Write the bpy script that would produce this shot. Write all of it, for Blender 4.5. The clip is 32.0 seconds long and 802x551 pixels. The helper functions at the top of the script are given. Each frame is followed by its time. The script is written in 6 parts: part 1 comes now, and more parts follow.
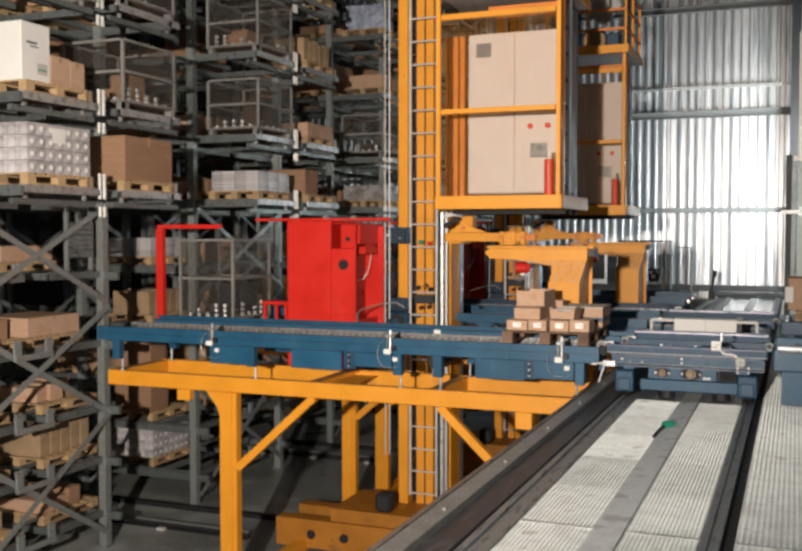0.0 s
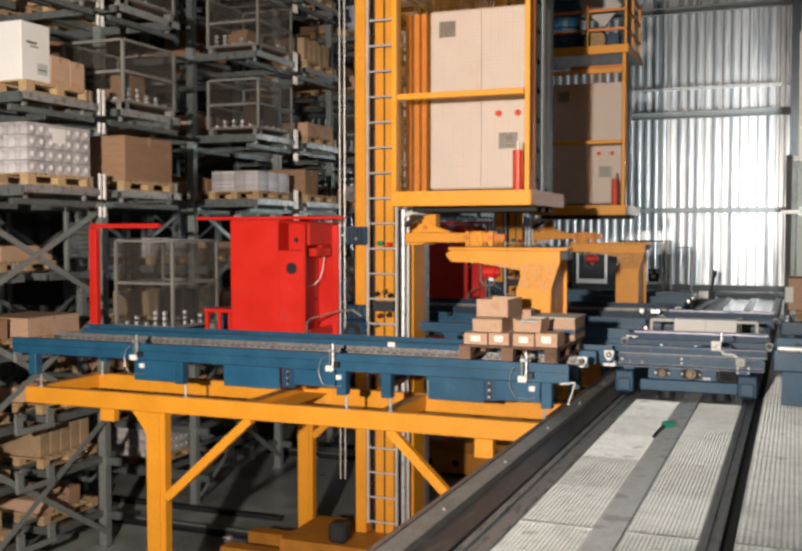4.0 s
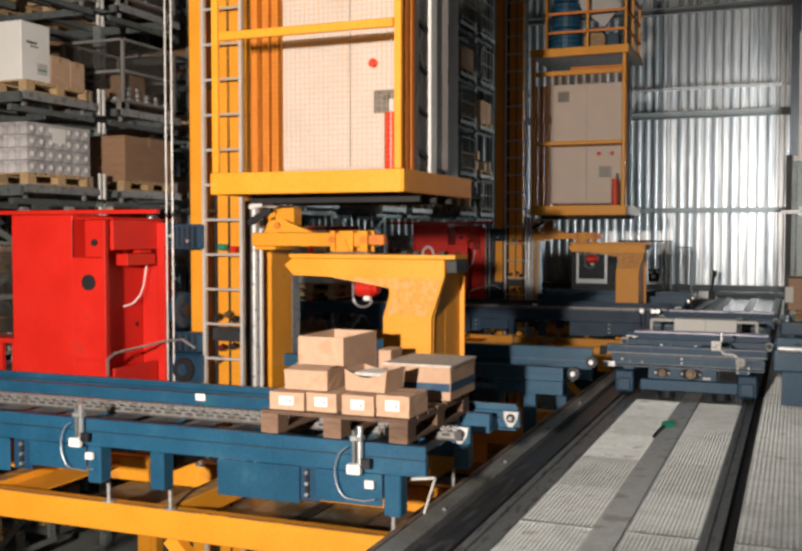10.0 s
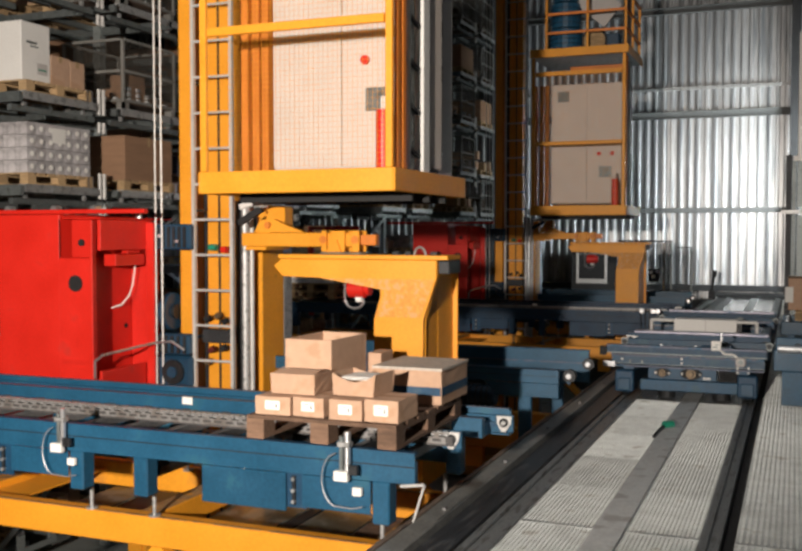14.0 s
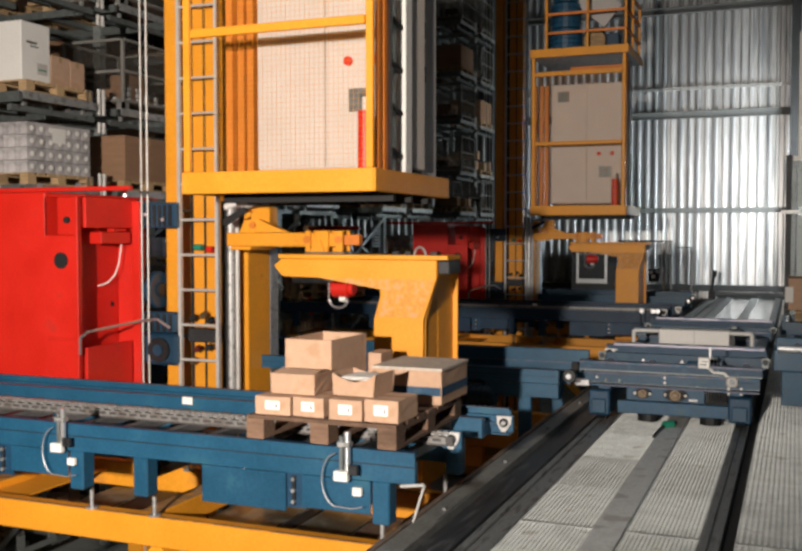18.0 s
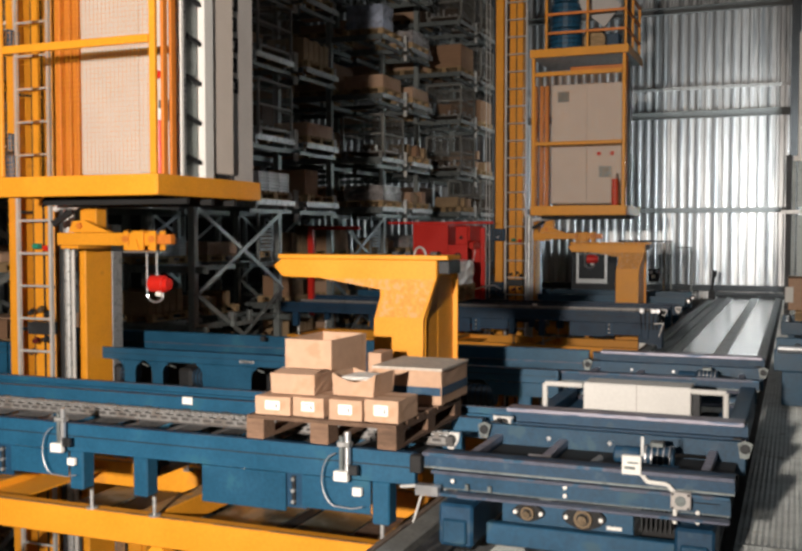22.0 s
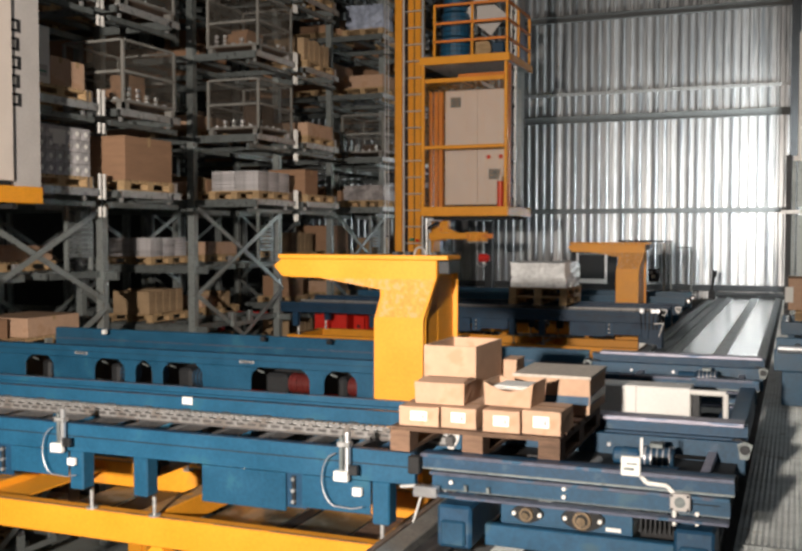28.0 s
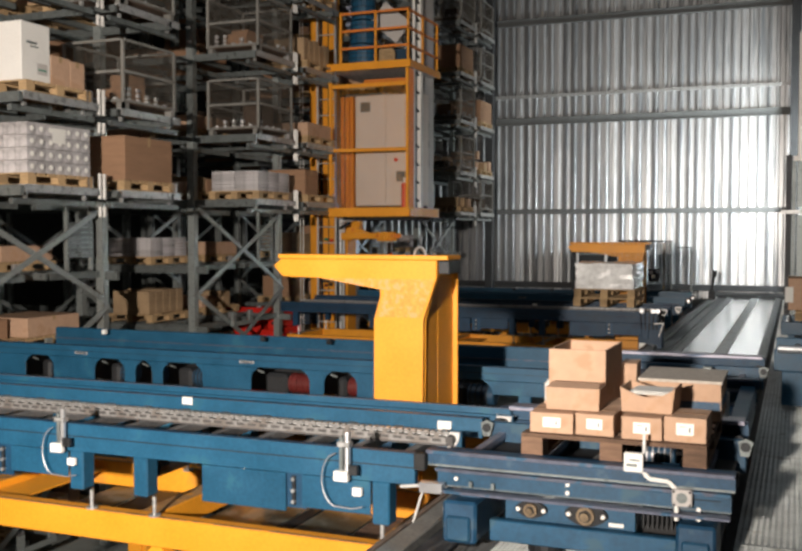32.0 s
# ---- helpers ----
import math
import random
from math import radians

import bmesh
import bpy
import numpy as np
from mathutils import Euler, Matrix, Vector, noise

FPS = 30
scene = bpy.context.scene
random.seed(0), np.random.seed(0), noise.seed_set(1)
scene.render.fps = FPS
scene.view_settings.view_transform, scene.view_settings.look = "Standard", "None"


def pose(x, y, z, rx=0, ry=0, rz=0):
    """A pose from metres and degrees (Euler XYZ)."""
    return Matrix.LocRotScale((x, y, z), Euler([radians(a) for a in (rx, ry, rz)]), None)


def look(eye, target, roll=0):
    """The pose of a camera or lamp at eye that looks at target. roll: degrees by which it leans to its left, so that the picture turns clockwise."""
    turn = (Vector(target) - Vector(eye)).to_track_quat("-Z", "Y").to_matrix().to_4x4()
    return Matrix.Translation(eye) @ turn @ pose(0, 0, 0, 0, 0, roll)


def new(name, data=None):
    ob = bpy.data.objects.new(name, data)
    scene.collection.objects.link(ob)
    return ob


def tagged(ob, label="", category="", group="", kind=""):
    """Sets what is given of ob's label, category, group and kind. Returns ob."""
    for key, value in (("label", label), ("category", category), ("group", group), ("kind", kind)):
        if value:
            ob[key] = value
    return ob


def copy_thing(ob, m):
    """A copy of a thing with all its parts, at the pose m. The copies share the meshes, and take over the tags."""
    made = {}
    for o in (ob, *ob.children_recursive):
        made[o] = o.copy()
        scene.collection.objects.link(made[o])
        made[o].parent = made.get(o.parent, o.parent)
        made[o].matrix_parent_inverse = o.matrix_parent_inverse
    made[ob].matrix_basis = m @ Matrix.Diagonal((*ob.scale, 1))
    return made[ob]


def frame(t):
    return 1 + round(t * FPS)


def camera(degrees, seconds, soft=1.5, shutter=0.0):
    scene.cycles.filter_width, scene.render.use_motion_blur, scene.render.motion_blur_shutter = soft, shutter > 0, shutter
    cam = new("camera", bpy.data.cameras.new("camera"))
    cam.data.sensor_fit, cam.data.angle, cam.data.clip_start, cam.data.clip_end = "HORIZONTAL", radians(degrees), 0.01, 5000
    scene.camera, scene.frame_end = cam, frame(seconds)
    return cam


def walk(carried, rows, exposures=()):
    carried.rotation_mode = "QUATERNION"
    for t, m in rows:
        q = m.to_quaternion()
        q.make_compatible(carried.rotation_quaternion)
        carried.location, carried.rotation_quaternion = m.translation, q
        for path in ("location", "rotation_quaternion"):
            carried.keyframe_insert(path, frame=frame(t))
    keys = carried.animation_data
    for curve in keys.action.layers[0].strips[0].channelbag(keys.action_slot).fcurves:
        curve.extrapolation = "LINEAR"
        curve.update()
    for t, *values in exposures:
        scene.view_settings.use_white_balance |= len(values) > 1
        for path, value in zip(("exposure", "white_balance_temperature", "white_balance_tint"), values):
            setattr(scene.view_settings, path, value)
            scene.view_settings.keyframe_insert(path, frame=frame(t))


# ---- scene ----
cam = camera(44.1, 32.0, soft=2.9)
EYE = pose(0, 0, 1.86, 87.534, 0, 21.76)
walk(cam, [(0.0, EYE), (32.0, EYE)], [(0.0, -0.02), (3.0, -0.03), (6.0, -0.28), (9.0, -0.52), (13.0, -0.66), (18.0, -0.71), (23.0, -0.53), (28.0, -0.25), (32.0, -0.27)])

# ---------------------------------------------------------------- light
world = bpy.data.worlds.new("hall_air")
scene.world = world
world.use_nodes = True
world.node_tree.nodes["Background"].inputs[0].default_value = (0.75, 0.85, 1.0, 1)
world.node_tree.nodes["Background"].inputs[1].default_value = 0.013


def area_lamp(name, eye, target, sx, sy, watts, colour):
    data = bpy.data.lights.new(name, "AREA")
    data.shape, data.size, data.size_y, data.energy, data.color = "RECTANGLE", sx, sy, watts, colour
    ob = new(name, data)
    ob.matrix_world = look(eye, target)
    return tagged(ob, kind="structure")


flood = bpy.data.lights.new("flood_lamp", "SPOT")
flood.energy, flood.color, flood.shadow_soft_size = 13100, (1.0, 0.885, 0.775), 0.13
flood.spot_size, flood.spot_blend = radians(111), 1.0
flood_lamp = tagged(new("flood_lamp", flood), kind="structure")
flood_lamp.matrix_world = look((-1.25, -3.4, 2.5), (-9.7, 14.0, 7.2))
area_lamp("gate_daylight", (3.9, 27.0, 2.6), (-0.3, 30.9, 3.5), 4.0, 3.5, 1130, (0.94, 1.0, 0.99)).data.spread = radians(80)
area_lamp("roof_light", (-3.0, 6.0, 11.3), (-3.0, 6.0, 0.0), 14.0, 9.0, 145, (0.92, 0.96, 1.0)).data.spread = radians(128)

# ---------------------------------------------------------------- materials


def mat(name, colour, rough=0.6, metal=0.0, grain=40.0, amount=0.12, wear=None, wear_at=0.62, bump=0.15, wear_scale=3.0, streak=None):
    """A painted or raw surface: fine grain, broad stains and, if asked, worn patches of another colour."""
    m = bpy.data.materials.new(name)
    m.use_nodes = True
    nt = m.node_tree
    b = nt.nodes["Principled BSDF"]
    b.inputs["Roughness"].default_value, b.inputs["Metallic"].default_value = rough, metal
    tc = nt.nodes.new("ShaderNodeTexCoord")
    mp = nt.nodes.new("ShaderNodeMapping")
    if streak:
        mp.inputs["Scale"].default_value = streak
    nt.links.new(tc.outputs["Object"], mp.inputs[0])
    fine = nt.nodes.new("ShaderNodeTexNoise")
    fine.inputs["Scale"].default_value, fine.inputs["Detail"].default_value = grain, 4
    broad = nt.nodes.new("ShaderNodeTexNoise")
    broad.inputs["Scale"].default_value, broad.inputs["Detail"].default_value = wear_scale, 5
    nt.links.new(mp.outputs[0], fine.inputs["Vector"])
    nt.links.new(mp.outputs[0], broad.inputs["Vector"])
    info = nt.nodes.new("ShaderNodeObjectInfo")
    add = nt.nodes.new("ShaderNodeMath")
    add.operation = "ADD"
    nt.links.new(fine.outputs["Fac"], add.inputs[0])
    nt.links.new(broad.outputs["Fac"], add.inputs[1])
    add2 = nt.nodes.new("ShaderNodeMath")
    add2.operation = "MULTIPLY_ADD"
    add2.inputs[1].default_value = 0.35
    nt.links.new(info.outputs["Random"], add2.inputs[0])
    nt.links.new(add.outputs[0], add2.inputs[2])
    ramp = nt.nodes.new("ShaderNodeMapRange")
    ramp.inputs["From Min"].default_value, ramp.inputs["From Max"].default_value = 0.75, 1.6
    ramp.inputs["To Min"].default_value, ramp.inputs["To Max"].default_value = 1 - amount * 1.6, 1 + amount
    nt.links.new(add2.outputs[0], ramp.inputs["Value"])
    mul = nt.nodes.new("ShaderNodeMix")
    mul.data_type, mul.blend_type = "RGBA", "MULTIPLY"
    mul.inputs["Factor"].default_value = 1.0
    mul.inputs["A"].default_value = (*colour, 1)
    nt.links.new(ramp.outputs[0], mul.inputs["B"])
    out = mul.outputs["Result"]
    if wear:
        cr = nt.nodes.new("ShaderNodeValToRGB")
        cr.color_ramp.elements[0].position, cr.color_ramp.elements[1].position = wear_at, wear_at + 0.07
        nt.links.new(broad.outputs["Fac"], cr.inputs[0])
        mx = nt.nodes.new("ShaderNodeMix")
        mx.data_type = "RGBA"
        nt.links.new(cr.outputs["Color"], mx.inputs["Factor"])
        nt.links.new(out, mx.inputs["A"])
        mx.inputs["B"].default_value = (*wear, 1)
        out = mx.outputs["Result"]
    nt.links.new(out, b.inputs["Base Color"])
    rr = nt.nodes.new("ShaderNodeMapRange")
    rr.inputs["To Min"].default_value, rr.inputs["To Max"].default_value = max(0.05, rough - 0.12), min(1.0, rough + 0.15)
    nt.links.new(broad.outputs["Fac"], rr.inputs["Value"])
    nt.links.new(rr.outputs[0], b.inputs["Roughness"])
    bp = nt.nodes.new("ShaderNodeBump")
    bp.inputs["Strength"].default_value, bp.inputs["Distance"].default_value = bump, 0.004
    nt.links.new(fine.outputs["Fac"], bp.inputs["Height"])
    nt.links.new(bp.outputs[0], b.inputs["Normal"])
    return m


BLUE = mat("blue_paint", (0.014, 0.088, 0.169), 0.42, amount=0.2, wear=(0.02, 0.105, 0.17), wear_at=0.62, wear_scale=5)
CARBLUE = mat("car_blue_paint", (0.010, 0.068, 0.138), 0.45, amount=0.25, wear=(0.03, 0.085, 0.13), wear_at=0.6, wear_scale=6)
BLUEGREY = mat("scuffed_blue_paint", (0.009, 0.058, 0.125), 0.5, amount=0.25, wear=(0.035, 0.08, 0.13), wear_at=0.58, wear_scale=9)
YELLOW = mat("yellow_paint", (0.82, 0.335, 0.022), 0.45, amount=0.1, wear=(0.62, 0.25, 0.03), wear_at=0.68)
SCRAPED = mat("scraped_yellow_paint", (0.76, 0.32, 0.045), 0.55, amount=0.2, wear=(0.62, 0.32, 0.12), wear_at=0.52, wear_scale=22)
ORANGE = mat("orange_paint", (0.72, 0.22, 0.03), 0.45, amount=0.12)
RED = mat("red_paint", (0.66, 0.02, 0.011), 0.4, amount=0.1, wear=(0.55, 0.03, 0.02), wear_at=0.66)
STEEL = mat("galvanised_steel", (0.52, 0.53, 0.53), 0.42, 0.6, amount=0.2, wear=(0.3, 0.31, 0.31), wear_at=0.55, wear_scale=14)
UPRIGHT = mat("rack_post_steel", (0.33, 0.365, 0.36), 0.45, 0.45, amount=0.15, wear=(0.24, 0.255, 0.25), wear_at=0.6, wear_scale=12)
DUSTY = mat("oily_yellow_paint", (0.42, 0.165, 0.015), 0.55, amount=0.3, wear=(0.25, 0.11, 0.02), wear_at=0.6, wear_scale=3)
RACK = mat("rack_steel", (0.20, 0.225, 0.225), 0.42, 0.5, amount=0.25, wear=(0.12, 0.135, 0.135), wear_at=0.6, wear_scale=9)
DARK = mat("dark_steel", (0.035, 0.037, 0.04), 0.5, 0.5, amount=0.3)
BLACK = mat("black_rubber", (0.012, 0.012, 0.013), 0.7, amount=0.3)
SILVER = mat("bright_aluminium", (0.75, 0.76, 0.78), 0.3, 0.85, amount=0.08)
WHITE = mat("white_paint", (0.78, 0.77, 0.74), 0.5, amount=0.06)
CABINET = mat("cabinet_enamel", (0.70, 0.62, 0.555), 0.5, amount=0.05, grain=90)
GREYCOVER = mat("light_grey_cover", (0.52, 0.49, 0.47), 0.5, amount=0.08)
CARD = mat("cardboard", (0.53, 0.345, 0.235), 0.85, amount=0.08, grain=18, wear=(0.48, 0.30, 0.19), wear_at=0.56, wear_scale=6)
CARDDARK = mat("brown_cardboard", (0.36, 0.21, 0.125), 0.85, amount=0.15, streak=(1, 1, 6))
WOOD = mat("pallet_wood", (0.47, 0.32, 0.17), 0.85, amount=0.35, streak=(3, 12, 12))
WOODOLD = mat("weathered_pallet_wood", (0.20, 0.12, 0.078), 0.9, amount=0.4, streak=(3, 12, 12))
PAPER = mat("white_paper", (0.85, 0.84, 0.80), 0.7, amount=0.04)
FILM = mat("cloudy_stretch_film", (0.82, 0.83, 0.83), 0.2, amount=0.25, grain=14, bump=0.6)
CONCRETE = mat("concrete_floor", (0.25, 0.265, 0.25), 0.3, amount=0.45, grain=25, wear=(0.4, 0.43, 0.41), wear_at=0.55, wear_scale=0.8)
GRATE = mat("grating_steel", (0.60, 0.635, 0.63), 0.42, 0.35, grain=130, amount=0.3, wear=(0.38, 0.38, 0.36), wear_at=0.6, wear_scale=5)
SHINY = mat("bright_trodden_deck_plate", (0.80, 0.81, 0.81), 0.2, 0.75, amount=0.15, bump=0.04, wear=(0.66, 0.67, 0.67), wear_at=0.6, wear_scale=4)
PLATE = mat("worn_floor_plate", (0.34, 0.345, 0.33), 0.45, 0.2, amount=0.3, wear=(0.24, 0.255, 0.255), wear_at=0.55, wear_scale=4)
MIDPLATE = mat("trodden_floor_plate", (0.66, 0.69, 0.69), 0.45, 0.1, amount=0.2, wear=(0.48, 0.49, 0.48), wear_at=0.55, wear_scale=4)
SHEET = mat("corrugated_sheet", (0.50, 0.515, 0.53), 0.34, 0.8, amount=0.25, grain=6, streak=(8, 1, 0.35), wear=(0.30, 0.32, 0.34), wear_at=0.52, wear_scale=1.2)
CHANNEL = mat("oily_wheel_channel", (0.05, 0.055, 0.062), 0.42, 0.15, amount=0.35, streak=(6, 0.6, 1), wear=(0.105, 0.108, 0.112), wear_at=0.55, wear_scale=4)
FLANGE = mat("rolled_rail_steel", (0.25, 0.265, 0.27), 0.42, 0.3, amount=0.3, streak=(6, 0.8, 1), wear=(0.14, 0.14, 0.135), wear_at=0.54, wear_scale=5)
RUSTY = mat("rusty_kerb_steel", (0.21, 0.155, 0.12), 0.7, 0.1, amount=0.4, streak=(6, 0.8, 1), wear=(0.10, 0.08, 0.07), wear_at=0.52, wear_scale=5)
PURLIN = mat("grey_purlin_paint", (0.12, 0.125, 0.125), 0.5, 0.2, amount=0.2)
RUSTSHADE = mat("rust_and_shade_brown", (0.10, 0.065, 0.045), 0.85, 0.1, amount=0.4)
WORN = mat("rubbed_blue_edge", (0.10, 0.11, 0.155), 0.4, 0.3, amount=0.25, wear=(0.03, 0.09, 0.16), wear_at=0.56, wear_scale=9)
CHAINBED = mat("greasy_chain_bed", (0.10, 0.095, 0.095), 0.6, 0.2, amount=0.3)
OILY = mat("oil_stained_plate", (0.11, 0.115, 0.09), 0.4, 0.2, amount=0.4, wear=(0.16, 0.17, 0.15), wear_at=0.5, wear_scale=5)
RUBBED = mat("rubbed_yellow_edge", (0.36, 0.2, 0.08), 0.6, amount=0.35, wear=(0.6, 0.26, 0.03), wear_at=0.55, wear_scale=9)
DARKRED = mat("dark_red_drive", (0.11, 0.012, 0.01), 0.5, amount=0.3)
BRONZE = mat("greasy_bronze", (0.22, 0.16, 0.10), 0.4, 0.6, amount=0.3)
WHITEMETAL = mat("pale_galvanised_tube", (0.62, 0.61, 0.59), 0.45, 0.3, amount=0.15)
GALV2 = mat("rubbed_pale_steel", (0.5, 0.49, 0.5), 0.4, 0.6, amount=0.2)
GREEN = mat("green_plastic", (0.02, 0.25, 0.16), 0.4)
NAVY = mat("dark_navy_blue", (0.003, 0.038, 0.088), 0.5, amount=0.3, wear=(0.006, 0.028, 0.065), wear_at=0.55, wear_scale=5)
LILAC = mat("rubbed_lilac_flange", (0.34, 0.33, 0.40), 0.38, 0.5, amount=0.3, streak=(0.6, 6, 6), wear=(0.12, 0.16, 0.24), wear_at=0.56, wear_scale=6)
STRIP = mat("dusty_slotted_strip", (0.30, 0.295, 0.29), 0.5, 0.4, amount=0.25, wear=(0.2, 0.18, 0.165), wear_at=0.55, wear_scale=7)
SLAT = mat("dusty_cross_slat", (0.17, 0.175, 0.18), 0.5, 0.3, amount=0.3)
MOTOR = mat("motor_blue", (0.014, 0.05, 0.095), 0.4, amount=0.2)

# ---------------------------------------------------------------- building helpers


def box(bm, x0, x1, y0, y1, z0, z1):
    v = [bm.verts.new(p) for p in ((x0, y0, z0), (x1, y0, z0), (x1, y1, z0), (x0, y1, z0), (x0, y0, z1), (x1, y0, z1), (x1, y1, z1), (x0, y1, z1))]
    for f in ((3, 2, 1, 0), (4, 5, 6, 7), (0, 1, 5, 4), (1, 2, 6, 5), (2, 3, 7, 6), (3, 0, 4, 7)):
        bm.faces.new([v[i] for i in f])


def tube(bm, p, q, r, n=8, r2=None):
    p, q = Vector(p), Vector(q)
    rot = (q - p).to_track_quat("Z", "Y").to_matrix()
    r2 = r if r2 is None else r2
    a = [bm.verts.new(p + rot @ Vector((r * math.cos(2 * math.pi * i / n), r * math.sin(2 * math.pi * i / n), 0))) for i in range(n)]
    b = [bm.verts.new(q + rot @ Vector((r2 * math.cos(2 * math.pi * i / n), r2 * math.sin(2 * math.pi * i / n), 0))) for i in range(n)]
    for i in range(n):
        bm.faces.new((a[i], a[(i + 1) % n], b[(i + 1) % n], b[i]))
    bm.faces.new(a[::-1])
    bm.faces.new(b)


def bar(bm, p, q, wide, deep, side=(0, 1, 0)):
    """A straight square bar from p to q."""
    p, q = Vector(p), Vector(q)
    d = (q - p).normalized()
    s = Vector(side) - d * d.dot(Vector(side))
    s.normalize()
    u = d.cross(s)
    v = [bm.verts.new(c + s * a * deep / 2 + u * e * wide / 2) for c in (p, q) for a, e in ((-1, -1), (1, -1), (1, 1), (-1, 1))]
    for f in ((3, 2, 1, 0), (4, 5, 6, 7), (0, 1, 5, 4), (1, 2, 6, 5), (2, 3, 7, 6), (3, 0, 4, 7)):
        bm.faces.new([v[i] for i in f])


def prism(bm, outline, axis, a, b):
    """An outline in the two other axes, drawn out along axis from a to b."""
    def at(u, v, w):
        return {"x": (w, u, v), "y": (u, w, v), "z": (u, v, w)}[axis]
    lo = [bm.verts.new(at(u, v, a)) for u, v in outline]
    hi = [bm.verts.new(at(u, v, b)) for u, v in outline]
    n = len(outline)
    for i in range(n):
        bm.faces.new((lo[i], lo[(i + 1) % n], hi[(i + 1) % n], hi[i]))
    bm.faces.new(lo[::-1])
    bm.faces.new(hi)


def channel(x0, x1, y, z0, z1, deep, t=0.012):
    """A C-section along x with its back at y and flanges to y + deep."""
    d = deep
    return [(y, z0), (y + d, z0), (y + d, z0 + t), (y + math.copysign(t, d), z0 + t), (y + math.copysign(t, d), z1 - t), (y + d, z1 - t), (y + d, z1), (y, z1)]


def shape(fill, *args, bevel=0.0, **kw):
    """A fresh bmesh filled by fill(bm, ...), its edges softened."""
    bm = bmesh.new()
    fill(bm, *args, **kw)
    if bevel:
        bmesh.ops.bevel(bm, geom=bm.edges[:], offset=bevel, segments=1, affect="EDGES", clamp_overlap=True)
    return bm


def mesh_of(name, bm, material):
    bmesh.ops.recalc_face_normals(bm, faces=bm.faces[:])
    me = bpy.data.meshes.new(name)
    bm.to_mesh(me)
    bm.free()
    me.materials.append(material)
    return me


def base_of(ob):
    """Where the space of a thing or part has its origin."""
    p = Vector((0, 0, 0))
    while ob:
        p = p + ob.matrix_basis.translation
        ob = ob.parent
    return p


def part(name, bm, material, parent=None, label=""):
    """One mesh under parent, its vertices given in the hall's own coordinates."""
    me = mesh_of(name, bm, material)
    if parent:
        me.transform(Matrix.Translation(-base_of(parent)))
    ob = new(name, me)
    if parent:
        ob.parent = parent
    return tagged(ob, label=label)


def B(name, dims, material, parent=None, bevel=0.006, label=""):
    """One softened block as a part."""
    return part(name, shape(box, *dims, bevel=bevel), material, parent, label)


def shared(name, me, parent, m=None):
    ob = new(name, me)
    ob.parent = parent
    if m is not None:
        ob.matrix_basis = m
    return ob


def thing(name, label, category, group="", kind="", at=(0, 0, 0)):
    ob = new(name)
    ob.empty_display_size = 0.1
    ob.location = at
    return tagged(ob, label, category, group, kind)


MOVING = {}


# ---------------------------------------------------------------- the hall
FLOOR = -3.0


def plain(name, dims, material, label, category="", bevel=0.0):
    return tagged(part(name, shape(box, *dims, bevel=bevel), material), label, category, kind="structure")


plain("floor", (-34, 8, -12, 31.4, FLOOR - 0.3, FLOOR), CONCRETE, "stained grey concrete floor of the lower hall", "floor")
plain("ceiling", (-34, 8, -12, 31.4, 12.0, 12.3), DARK, "dark hall roof high above the racks", "ceiling")
plain("wall_south", (-34, 8, -12.3, -12.0, FLOOR, 12), RACK, "plain grey hall wall behind the walkway", "wall")
plain("wall_west", (-34.3, -34, -12, 31.4, FLOOR, 12), RACK, "plain grey wall at the end of the aisles", "wall")


def wall_east():
    w = thing("wall_east", "grey hall wall with an open daylight gate", "wall", kind="structure", at=(4.2, 12, FLOOR))
    for dims in ((4.2, 4.5, -12, 24, FLOOR, 12), (4.2, 4.5, 24, 29, 5.3, 12), (4.2, 4.5, 29, 31.4, FLOOR, 12), (4.2, 4.5, 24, 29, FLOOR, 0.6)):
        B("wall_panel", dims, RACK, w, 0)


wall_east()


